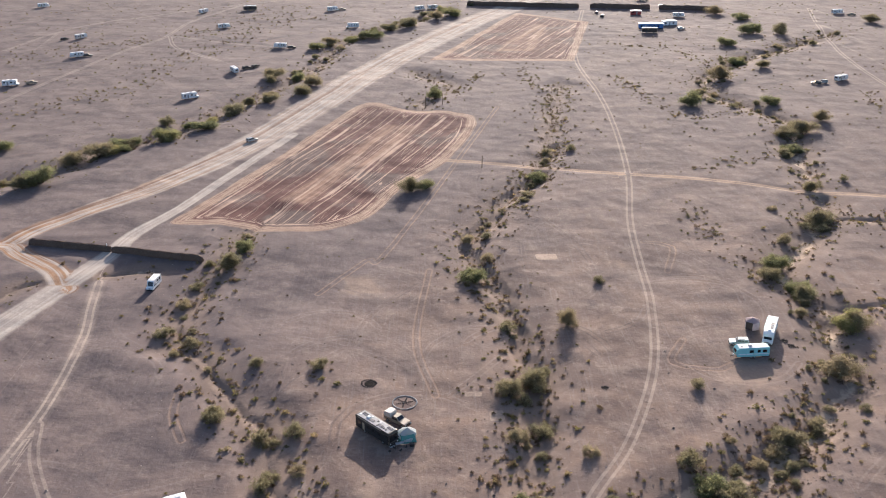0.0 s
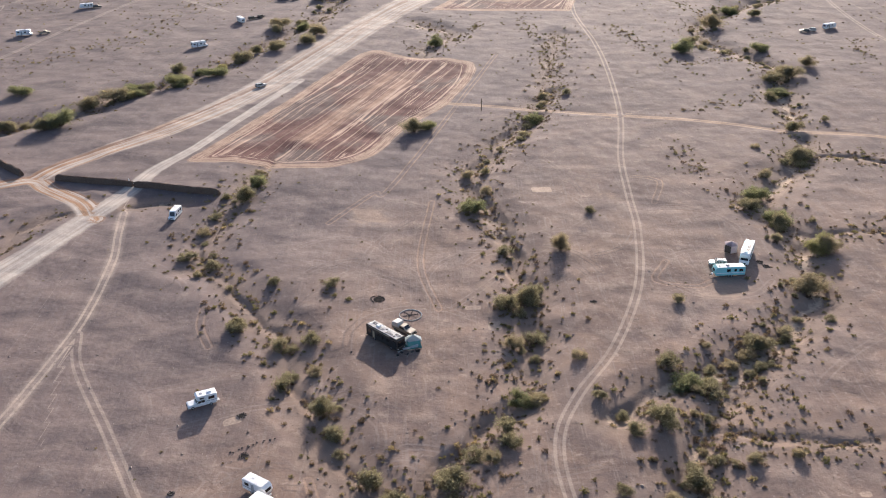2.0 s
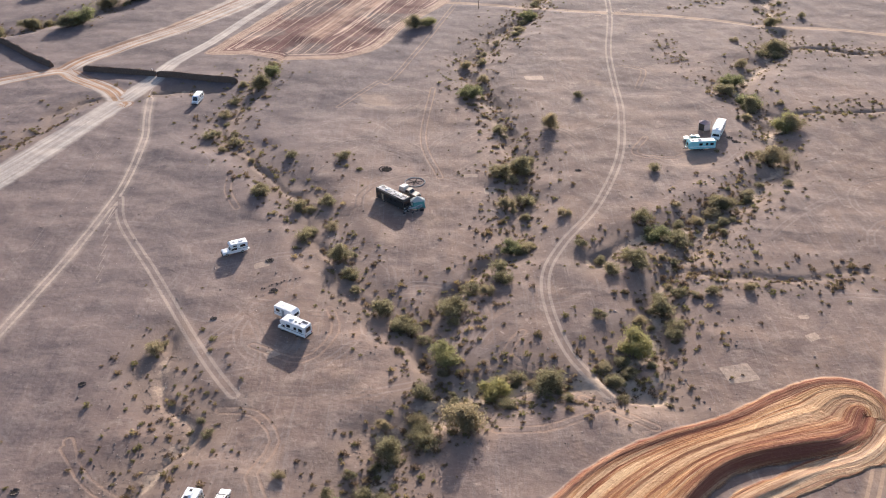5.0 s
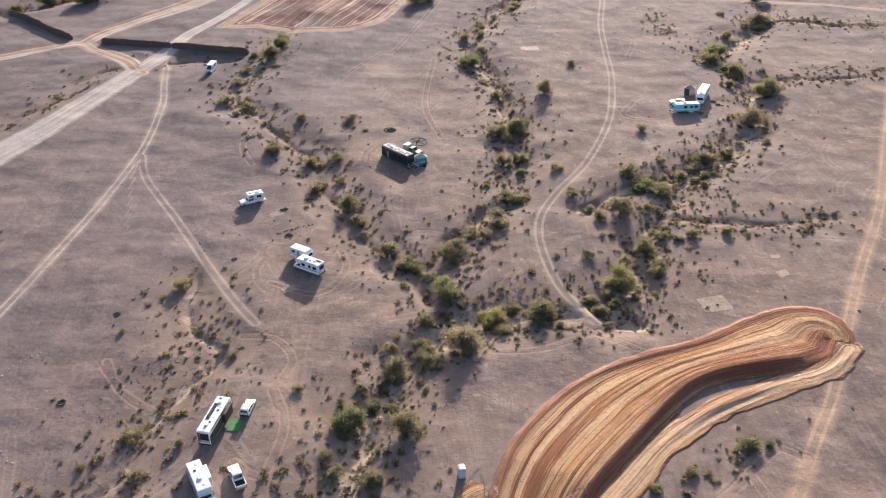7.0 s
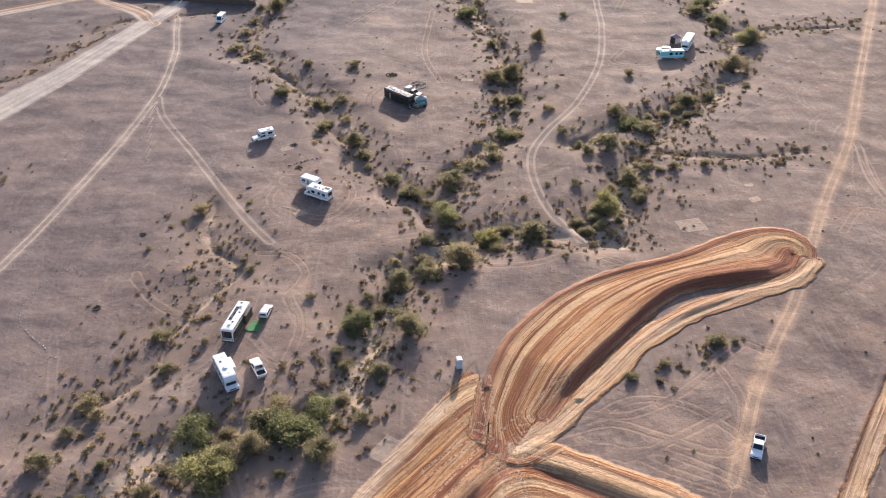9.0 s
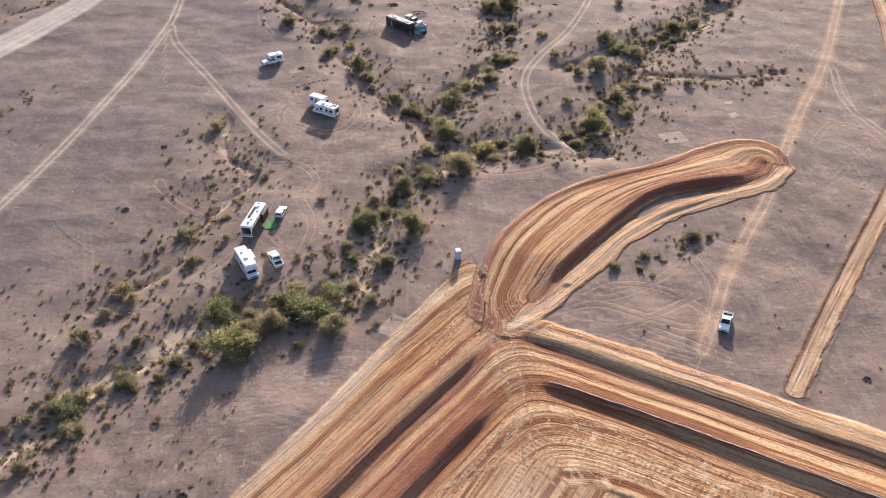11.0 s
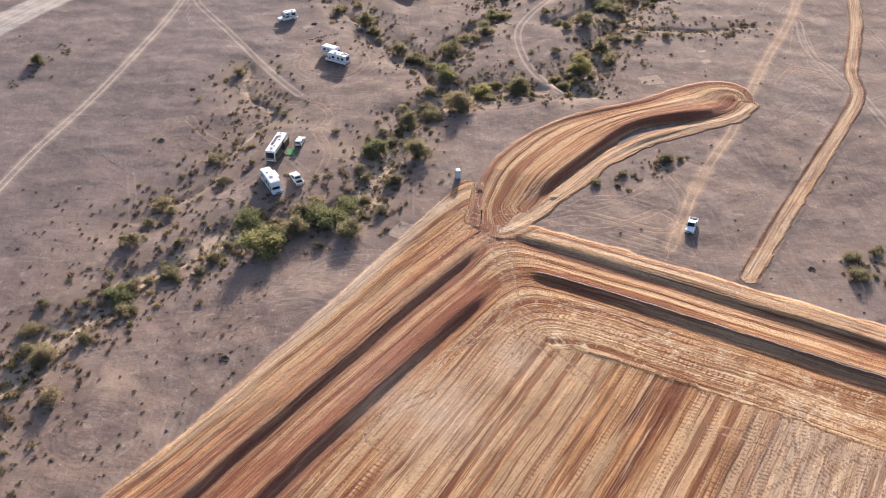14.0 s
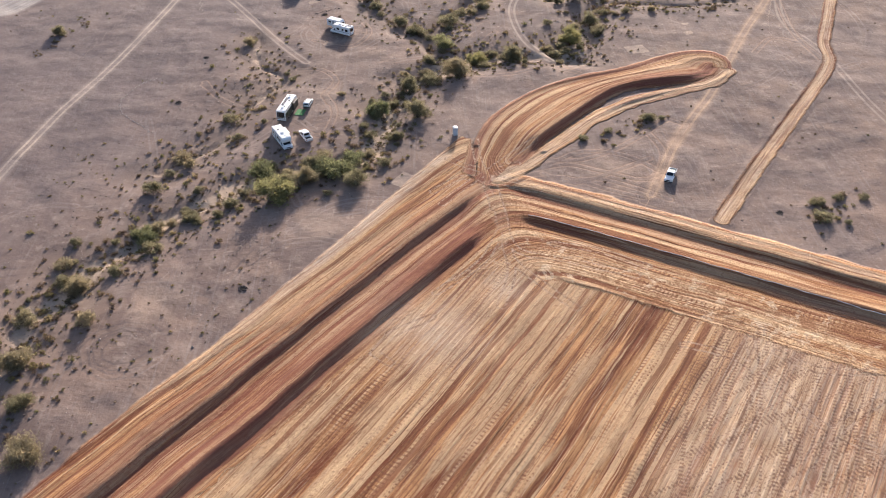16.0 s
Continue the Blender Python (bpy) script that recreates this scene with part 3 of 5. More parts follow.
    hd, hs = line_distance(X, Y, curve_through(HAUL), 20)
    cd, cs = line_distance(X, Y, curve_through(ROAD_CUT), 20)
    haul, cutroad = 2.7 + wob(4, 0.7, 32) - np.abs(hd), 2.0 - np.abs(cd) - 0.15 * wob(6, 1, 14)
    past = sr > ridge_len - 1
    on_bend = (bend > -1.0) & (north | past | (dr > -2.6))
    # streak coordinates
    dj = d + wob(20, 0.3, 17)
    graded = dj > 27 - 13.5 * smooth(rel @ ARM_W, 10, 42) * west_side + wob(1.6, 0.5, 19)
    inside = np.minimum(inside, np.minimum(Y + 190, 175 - X) + wob(8, 2, 33))
    in_field = (inside > -3) | (d > -6)
    gx = np.where(in_field & (d > -30), np.where(graded, rel @ np.array((0.843, -0.538)), d), gx)
    gy = np.where(in_field & (d > -30), np.where(graded, rel @ GRADE, along), gy)
    sweep = 0.75 * X + 0.66 * Y
    gx, gy = np.where(on_bend, np.where(north | past, span * 17, 17 - dr), gx), np.where(on_bend, sweep, gy)
    gx, gy = np.where((haul > -3) & ~on_bend, hd, gx), np.where((haul > -3) & ~on_bend, sweep, gy)
    gx, gy = np.where(cutroad > -3, cd, gx), np.where(cutroad > -3, 0.5 * X + 0.86 * Y, gy)
    f["gx"], f["gy"] = gx, gy
    fld = np.where((d > -22) & (along > -14), inside, -8)
    grey = np.where(past | (np.abs(hd) > 19), -9, np.minimum(-dr - 2.8 + wob(3, 0.4, 31), hd - 2.4))
    f["orange"] = np.maximum.reduce([fld, np.minimum(bend, -grey), haul, cutroad, 5.5 - np.hypot(X - 7, Y - 25)])
    # both ditch floors (d near 1.6 and 11): dark subsoil plus painted shade
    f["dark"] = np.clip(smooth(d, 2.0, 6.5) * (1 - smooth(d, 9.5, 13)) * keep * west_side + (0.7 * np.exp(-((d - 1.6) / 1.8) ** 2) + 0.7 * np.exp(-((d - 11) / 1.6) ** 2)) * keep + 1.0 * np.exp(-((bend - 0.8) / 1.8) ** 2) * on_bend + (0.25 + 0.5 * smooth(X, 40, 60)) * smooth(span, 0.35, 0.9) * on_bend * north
                       # scarp under the bend's ridge: its brown shade is put into the soil colour
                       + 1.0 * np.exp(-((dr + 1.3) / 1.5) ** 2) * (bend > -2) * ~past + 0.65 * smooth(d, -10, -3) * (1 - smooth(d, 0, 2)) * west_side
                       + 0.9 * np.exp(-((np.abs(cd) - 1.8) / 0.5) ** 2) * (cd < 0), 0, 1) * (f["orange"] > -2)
    f["pale"] = np.clip(np.where(west_side, 0.9 * (1 - smooth(outer_w, 1.6, 3.6)) * (d < -3) * smooth(Y, -60, 0), 0.55 * np.exp(-((d + 3.2) / 1.2) ** 2)) + 0.55 * smooth(rel @ np.array((0.843, -0.538)), 62, 74) * (d > 27)
                       + 0.45 * smooth(haul, 0, 1.5) * ~on_bend + 0.5 * (np.abs(cd) < 1.4) + 0.15 * ramp + 0.75 * np.exp(-((X + 7) ** 2 + (Y + 32) ** 2) / 90) + 0.6 * np.exp(-((X - 8) ** 2 + (Y + 19) ** 2) / 30), 0, 1)
    bare = np.zeros(X.shape)
    for x, y, r in ((-14, 150, 5), (53, 257, 7), (-41, 86, 8), (-37, 68, 10), (-30, 60, 6), (40, 22, 12), (33, 15, 9), (-70, 101, 6), (-22, 245, 10), (12, 182, 6), (7, 195, 7), (-34, 5, 9),
                    (-63, -22, 10), (70, 193, 12), (48, 35, 9), (-38, 103, 6), (-20, 95, 5), (-5, 160, 7), (30, 80, 12)):
        bare = np.maximum(bare, 0.7 * (1 - smooth(np.hypot(Xw - x, (Yw - y) * 0.9), r * 0.2, r * 1.3)))
    pad = np.full(X.shape, -5.0)
    for x, y, hx, hy, a in ((56.8, 95.8, 3.2, 2.7, 12), (75.6, 107.7, 1.5, 1.2, 22), (76.2, 115.2, 1.2, 0.8, 0), (31, 261, 3.2, 2.0, 5), (-13.0, 23.2, 2.3, 3.0, -35), (-45, 140.2, 1.9, 1.2, 20), (11.5, 178, 1.6, 2.0, 5), (6.5, 186, 2.0, 1.0, 0), (-37.5, 105, 1.6, 1.2, 30)):
        c, q = math.cos(radians(a)), math.sin(radians(a))
        u, v = (X - x) * c + (Y - y) * q, (Y - y) * c - (X - x) * q
        pad = np.maximum(pad, np.minimum(hx - np.abs(u), hy - np.abs(v)))
    f["pad"] = pad
    mark = np.full(X.shape, 10.0)
    for pts in (*MARKS_FIELD, *MARKS_BEND, *MARKS_JUNCTION, *MARKS_PLAIN):
        d2 = np.abs(line_distance(X, Y, curve_through(pts), 10)[0])
        mark = np.minimum(mark, d2)
    f["mark"] = mark
    scuff = np.full(X.shape, 10.0)
    for pts in wander(85, 8):
        d2 = line_distance(X, Y, curve_through(pts), 10)[0]
        scuff = np.where(np.abs(d2) < np.abs(scuff), d2, scuff)
    f["scuff"] = scuff
    out_e = rel @ np.array((0.843, -0.538))
    f["head"] = smooth(d, 12.5, 15) * ~graded * np.where(west_side, 0.5, 1.0)
    f["flat"] = smooth(d, 11, 15) * 1.0
    f["hatch"] = smooth(out_e + wob(7, 3, 41), 58, 66) * smooth(d, 20, 26)
    f["bare"] = bare
    f["tan"] = tan
    # first term paints distance haze into the soil; second is the mauve western plain
    f["plain"] = np.clip(smooth(Y, 150, 420) * 0.8 + 0.8 * (1 - smooth(X - 0.3 * (Y - 60), -100, -48)) * smooth(Y, -70, 60), 0, 1)
    calm = np.clip(fieldmask + bendmask, 0, 1)
    Z = Z * (1 - 0.75 * calm) - depth * (1 - calm) * (1 - np.exp(-(rut / 2.5) ** 2)) + field_h * fieldmask + np.maximum(bend_h, 0 * bend_h - 0.3) * bendmask * (1 - fieldmask * (d > 0))
    Z = Z + 0.2 * np.exp(-((np.abs(cd) - 2.3) / 0.6) ** 2) * (cutroad > -2.5) * (1 - fieldmask) - 0.15 * (cutroad > 0)
    rough = smooth(f["orange"], 0, 1) * smooth(Y, -110, -96) * smooth(X, -92, -79) * (1 - 0.75 * (cutroad > -2)) * (1 - 0.8 * smooth(d, 12, 14) * (1 - smooth(d, 29, 33)))
    Z = Z + rough * (soft_noise(gx, gy * 0.03, 1.1, 21) * 0.13 + soft_noise(gx, gy * 0.015, 2.2, 22) * np.where(on_bend, 0.2, 0.12) * (1 - 0.5 * (d > 13)))
    return Z, f


GX, GY = np.meshgrid(gxs, gys)
GZ, MASKS = ground_fields(GX, GY)


def height(x, y):
    """Height of the ground at a place."""
    i, j = min(max(np.searchsorted(gxs, x) - 1, 0), len(gxs) - 2), min(max(np.searchsorted(gys, y) - 1, 0), len(gys) - 2)
    u, v = (x - gxs[i]) / (gxs[i + 1] - gxs[i]), (y - gys[j]) / (gys[j + 1] - gys[j])
    return float((GZ[j, i] * (1 - u) + GZ[j, i + 1] * u) * (1 - v) + (GZ[j + 1, i] * (1 - u) + GZ[j + 1, i + 1] * u) * v)


def mask_at(name, x, y):
    i, j = min(max(np.searchsorted(gxs, x), 0), len(gxs) - 1), min(max(np.searchsorted(gys, y), 0), len(gys) - 1)
    return float(MASKS[name][j, i])


def build_ground():
    ny, nx = GX.shape
    me = bpy.data.meshes.new("ground")
    me.vertices.add(nx * ny)
    me.vertices.foreach_set("co", np.stack([GX, GY, GZ], -1).astype(np.float32).ravel())
    idx = np.arange(nx * ny).reshape(ny, nx)
    quads = np.stack([idx[:-1, :-1], idx[:-1, 1:], idx[1:, 1:], idx[1:, :-1]], -1).reshape(-1, 4)
    me.loops.add(quads.size)
    me.loops.foreach_set("vertex_index", quads.ravel().astype(np.int32))
    me.polygons.add(len(quads))
    me.polygons.foreach_set("loop_start", (np.arange(len(quads)) * 4).astype(np.int32))
    me.polygons.foreach_set("use_smooth", np.ones(len(quads), bool))
    for name, values in MASKS.items():
        me.attributes.new(name, "FLOAT", "POINT").data.foreach_set("value", np.asarray(values, np.float32).ravel())
    me.update(calc_edges=True)
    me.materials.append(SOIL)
    return tagged(new("ground", me), "gravelly grey-mauve desert floor with pale tracks, sandy washes and orange graded soil", "ground", kind="structure")


build_ground()

# == things ==
def plain(name, colour, rough=0.5, metal=0.0, spec=0.4, dirt=0.25, dirt_colour=(0.22, 0.17, 0.13), scale=1.2):
    """Paint, plastic or metal with dust and fine wear."""
    n = Nodes(name)
    p = n.pos()
    a, b = n.noise(p, scale, 4, 0.6), n.noise(p, scale * 9, 3, 0.6)
    c = n.mix(n.m("MULTIPLY", n.step(a, 0.45, 0.75), dirt), colour, dirt_colour)
    c = n.mix(n.m("MULTIPLY", n.step(b, 0.55, 0.75), dirt * 0.5), c, tuple(v * 0.7 for v in colour))
    n.bump(b, 0.15, 0.01)
    return n.done(c, n.step(a, 0.3, 0.7, rough, min(1, rough + 0.2)), metal, spec)


WHITE = plain("white_fibreglass", (0.80, 0.80, 0.79), 0.42, dirt=0.15)
CREAM = plain("cream_paint", (0.62, 0.58, 0.51), 0.5)
ROOF = plain("white_roof_membrane", (0.76, 0.76, 0.75), 0.65, dirt=0.3)
ROOFG = plain("dusty_grey_roof", (0.40, 0.39, 0.38), 0.7, dirt=0.5)
GREYP = plain("grey_plastic", (0.33, 0.34, 0.35), 0.6)
BLACKP = plain("black_trim", (0.018, 0.018, 0.02), 0.55, dirt=0.1)
BRONZE = plain("dark_bronze_paint", (0.055, 0.045, 0.038), 0.4, dirt=0.2)
TEAL = plain("turquoise_paint", (0.27, 0.60, 0.62), 0.45, dirt=0.12)
RUBBER = plain("rubber", (0.02, 0.02, 0.02), 0.85, dirt=0.4)
STEEL = plain("steel_rim", (0.45, 0.45, 0.46), 0.35, 0.8)
SOLAR = plain("solar_cells", (0.012, 0.016, 0.035), 0.2, dirt=0.05, spec=0.6)
GLASS = plain("tinted_glass", (0.012, 0.014, 0.017), 0.08, dirt=0.05, spec=0.7)
SILVER = plain("silver_paint", (0.42, 0.44, 0.46), 0.35, 0.35)
TAN = plain("tan_paint", (0.36, 0.29, 0.21), 0.5)
BLUE = plain("blue_tarp", (0.07, 0.18, 0.42), 0.5)
REDP = plain("red_paint", (0.35, 0.06, 0.05), 0.5)
GREENM = plain("green_mat_weave", (0.07, 0.24, 0.085), 0.9, dirt=0.35)
TEALC = plain("teal_canvas", (0.09, 0.27, 0.25), 0.85)
PALEC = plain("pale_canvas", (0.62, 0.66, 0.66), 0.85)
PINKC = plain("faded_canvas", (0.58, 0.47, 0.48), 0.85)
AMBER = plain("red_lens", (0.35, 0.02, 0.01), 0.25)
LAMP = plain("clear_lens", (0.75, 0.77, 0.8), 0.12)
PLASTICB = plain("pale_blue_plastic", (0.48, 0.53, 0.58), 0.5)
WOOD = plain("weathered_wood", (0.11, 0.075, 0.05), 0.9, scale=3)
STONE = plain("pale_stone", (0.46, 0.43, 0.40), 0.9, scale=3)
STONED = plain("dark_stone", (0.09, 0.07, 0.062), 0.9, scale=3)
ASH = plain("cold_ash", (0.03, 0.027, 0.025), 1.0, spec=0.0, dirt=0.2)
WHITEROPE = plain("white_hose", (0.75, 0.75, 0.74), 0.6)


def berm_material():
    n = Nodes("piled_dark_earth")
    p = n.pos()
    a, b = n.noise(p, 0.5, 5, 0.65), n.noise(p, 3.0, 4, 0.7)
    c = n.mix(a, (0.085, 0.055, 0.042), (0.165, 0.115, 0.088))
    c = n.mix(n.m("MULTIPLY", n.step(b, 0.5, 0.7), 0.6), c, (0.22, 0.165, 0.13))
    n.bump(n.m("ADD", a, b), 0.9, 0.25)
    return n.done(c, 0.95, 0, 0.1)


BERM = berm_material()


def leaf_material(name, dark, light, dry):
    n = Nodes(name)
    r, q = n.island(), n.rand()
    c = n.mix(r, dark, light)
    c = n.mix(n.m("MULTIPLY", n.step(q, 0.45, 1.0), 0.6), c, dry)
    c = n.mix(n.m("MULTIPLY", n.step(n.noise(n.pos(), 0.9, 2), 0.5, 0.7), 0.35), c, dark)
    n.done(c, 0.75, 0, 0.25)
    tr = n.t.nodes.new("ShaderNodeBsdfTranslucent")
    n.put(tr.inputs["Color"], c)
    mx = n.t.nodes.new("ShaderNodeMixShader")
    mx.inputs[0].default_value = 0.6
    n.t.links.new(n.bsdf.outputs[0], mx.inputs[1])
    n.t.links.new(tr.outputs[0], mx.inputs[2])
    n.t.links.new(mx.outputs[0], n.t.nodes["Material Output"].inputs["Surface"])
    return n.mat


LEAF = leaf_material("creosote_leaf", (0.13, 0.115, 0.068), (0.325, 0.29, 0.17), (0.37, 0.295, 0.185))
LEAFG = leaf_material("palo_verde_leaf", (0.11, 0.118, 0.06), (0.315, 0.31, 0.155), (0.41, 0.355, 0.15))
BARK = plain("grey_brown_bark", (0.095, 0.07, 0.05), 0.95, scale=4)


def scrub_material():
    n = Nodes("dry_scrub_twigs")
    t = n.attr("tone")
    c = n.mix(n.step(t, 0.0, 0.45), (0.15, 0.105, 0.075), (0.235, 0.17, 0.10))
    c = n.mix(n.step(t, 0.45, 0.75), c, (0.215, 0.190, 0.080))
    c = n.mix(n.step(t, 0.85, 1.0), c, (0.42, 0.32, 0.16))
    c = n.mix(n.m("MULTIPLY", n.island(), 0.4), c, (0.07, 0.052, 0.036))
    n.done(c, 0.9, 0, 0.15)
    tr = n.t.nodes.new("ShaderNodeBsdfTranslucent")
    n.put(tr.inputs["Color"], c)
    mx = n.t.nodes.new("ShaderNodeMixShader")
    mx.inputs[0].default_value = 0.45
    n.t.links.new(n.bsdf.outputs[0], mx.inputs[1])
    n.t.links.new(tr.outputs[0], mx.inputs[2])
    n.t.links.new(mx.outputs[0], n.t.nodes["Material Output"].inputs["Surface"])
    return n.mat


SCRUB = scrub_material()


# ---- building blocks ----
def part(name, bm, material, parent, label=""):
    me = bpy.data.meshes.new(name)
    bm.to_mesh(me)
    bm.free()
    me.materials.append(material)
    ob = new(name, me)
    if parent is not None:
        ob.parent = parent
    return tagged(ob, label)


def box(x, y, z, sx, sy, sz, bevel=0.0, bm=None, rz=0.0):
    """A box centred at x, y with its foot at z."""
    own = bm or bmesh.new()
    m = Matrix.Translation((x, y, z + sz / 2)) @ Matrix.Rotation(rz, 4, "Z") @ Matrix.Diagonal((sx, sy, sz, 1))
    made = bmesh.ops.create_cube(own, size=1, matrix=m)["verts"]
    if bevel:
        edges = {e for v in made for e in v.link_edges}
        bmesh.ops.bevel(own, geom=list(edges), offset=bevel, segments=2, affect="EDGES", profile=0.6)
    return own


def rod(a, b, r, bm=None, sides=8, r2=None):
    """A round bar from a to b."""
    own = bm or bmesh.new()
    a, b = Vector(a), Vector(b)
    q = (b - a).to_track_quat("Z", "Y").to_matrix().to_4x4()
    bmesh.ops.create_cone(own, cap_ends=True, segments=sides, radius1=r, radius2=r if r2 is None else r2, depth=(b - a).length, matrix=Matrix.Translation((a + b) / 2) @ q)
    return own


def side_body(profile, width, bevel=0.07, belt=9.0, tuck=0.0, bm=None):
    """A body from its side outline (x, z), drawn out across; above the belt the sides lean in."""
    own = bm or bmesh.new()
    rings = []
    for y in (-width / 2, width / 2):
        rings.append([own.verts.new((x, y - math.copysign(tuck * max(0, z - belt), y), z)) for x, z in profile])
    n = len(profile)
    own.faces.new(rings[0])
    own.faces.new(rings[1][::-1])
    for k in range(n):
        own.faces.new((rings[0][k], rings[1][k], rings[1][(k + 1) % n], rings[0][(k + 1) % n]))
    bmesh.ops.recalc_face_normals(own, faces=own.faces[:])
    if bevel:
        bmesh.ops.bevel(own, geom=own.edges[:], offset=bevel, segments=2, affect="EDGES", profile=0.6, clamp_overlap=True)
    return own


def slab(corners, thick=0.03):
    """A thin plate over four corners, thickened outwards."""
    bm = bmesh.new()
    c = [Vector(v) for v in corners]
    nrm = (c[1] - c[0]).cross(c[3] - c[0]).normalized() * thick
    vs = [bm.verts.new(v - nrm * 0.3) for v in c] + [bm.verts.new(v + nrm) for v in c]
    for f in ((3, 2, 1, 0), (4, 5, 6, 7), (0, 1, 5, 4), (1, 2, 6, 5), (2, 3, 7, 6), (3, 0, 4, 7)):
        bm.faces.new([vs[k] for k in f])
    bmesh.ops.recalc_face_normals(bm, faces=bm.faces[:])
    return bm


def side_plate(name, mat, parent, x0, x1, z0, z1, y, label="", tuck=0.0):
    """A plate on a body's side: a window, a door, a stripe."""
    s = 1 if y > 0 else -1
    yy = y - s * tuck
    c = [(x0, y, z0), (x1, y, z0), (x1, yy, z1), (x0, yy, z1)]
    return part(name, slab(c if s < 0 else [c[1], c[0], c[3], c[2]]), mat, parent, label)


def wheel(parent, x, y, r=0.37, w=0.26):
    bm = bmesh.new()
    bmesh.ops.create_cone(bm, cap_ends=True, segments=18, radius1=r, radius2=r, depth=w, matrix=Matrix.Translation((x, y, r)) @ Matrix.Rotation(radians(90), 4, "X"))
    bmesh.ops.bevel(bm, geom=[e for e in bm.edges if len(e.link_faces) == 2 and e.calc_face_angle(0) > 1], offset=0.04, segments=2, affect="EDGES")
    tyre = part("wheel", bm, RUBBER, parent)
    s = 1 if y > 0 else -1
    rim = bmesh.new()
    bmesh.ops.create_cone(rim, cap_ends=True, segments=14, radius1=r * 0.58, radius2=r * 0.5, depth=0.05, matrix=Matrix.Translation((x, y + s * (w / 2 + 0.01), r)) @ Matrix.Rotation(radians(-90 * s), 4, "X"))
    part("rim", rim, STEEL, tyre)
    return tyre


def thing(name, label, category, group=""):
    return tagged(new(name), label, category, group)


def put(ob, x, y, yaw, lift=0.0):
    """Stand a thing on the ground, heading along yaw."""
    ob.matrix_world = pose(x, y, height(x, y) + lift, 0, 0, yaw)
    return ob


# ---- vehicles: x ahead, base on the ground ----
def car_front(o, L, W, z_lamp, mat_bumper=BLACKP):
    for s in (-1, 1):
        part("headlight", box(L / 2 - 0.03, s * (W / 2 - 0.28), z_lamp, 0.12, 0.34, 0.17, 0.03), LAMP, o)
    part("grille", box(L / 2 - 0.02, 0, z_lamp - 0.02, 0.1, W - 1.0, 0.2, 0.02), BLACKP, o)
    part("front_bumper", box(L / 2 + 0.02, 0, 0.38, 0.18, W - 0.1, 0.22, 0.05), mat_bumper, o)


def mirrors(o, x, y, z):
    for s in (-1, 1):
        part("mirror", box(x, s * (y + 0.12), z, 0.12, 0.24, 0.2, 0.03), BLACKP, o)


def pickup(label, paint, group="", L=5.7, W=1.95):
    o = thing("pickup_truck", label, "pickup truck", group)
    h = L / 2
    part("body", side_body([(-0.85, 0.42), (-0.85, 1.12), (-0.70, 1.82), (-0.3, 1.88), (0.55, 1.86), (1.25, 1.22), (h - 0.25, 1.10), (h, 0.98), (h, 0.42)], W, 0.07, 1.15, 0.17), paint, o)
    bed = bmesh.new()
    box(-0.85 - (h - 0.85) / 2, 0, 0.45, h - 0.85, W, 0.22, 0.02, bed)
    for s in (-1, 1):
        box(-0.85 - (h - 0.85) / 2, s * (W / 2 - 0.06), 0.62, h - 0.85, 0.12, 0.52, 0.02, bed)
    box(-0.92, 0, 0.62, 0.1, W - 0.2, 0.52, 0.02, bed)
    bed = part("bed", bed, paint, o)
    part("bed_liner", box(-0.85 - (h - 0.85) / 2, 0, 0.675, h - 1.1, W - 0.26, 0.03), BLACKP, bed)
    part("tailgate", box(-h + 0.05, 0, 0.55, 0.1, W - 0.24, 0.58, 0.02), paint, o)
    part("windshield", slab([(1.22, -0.80, 1.24), (1.22, 0.80, 1.24), (0.60, 0.70, 1.82), (0.60, -0.70, 1.82)]), GLASS, o)
    part("rear_window", slab([(-0.85, 0.75, 1.18), (-0.85, -0.75, 1.18), (-0.72, -0.66, 1.74), (-0.72, 0.66, 1.74)]), GLASS, o)
    for s in (-1, 1):
        side_plate("side_window", GLASS, o, -0.62, 0.12, 1.2, 1.74, s * W / 2, tuck=0.10)
        side_plate("side_window", GLASS, o, 0.18, 0.78, 1.2, 1.66, s * W / 2, tuck=0.09)
        part("taillight", box(-h - 0.01, s * (W / 2 - 0.1), 0.72, 0.05, 0.14, 0.34, 0.02), AMBER, o)
        for x in (h - 1.0, -h + 1.15):
            wheel(o, x, s * (W / 2 - 0.11), 0.39, 0.27)
    part("rear_bumper", box(-h - 0.05, 0, 0.42, 0.16, W - 0.1, 0.18, 0.04), STEEL, o)
    car_front(o, L, W, 0.75)
    mirrors(o, 0.95, W / 2 - 0.05, 1.2)
    return o


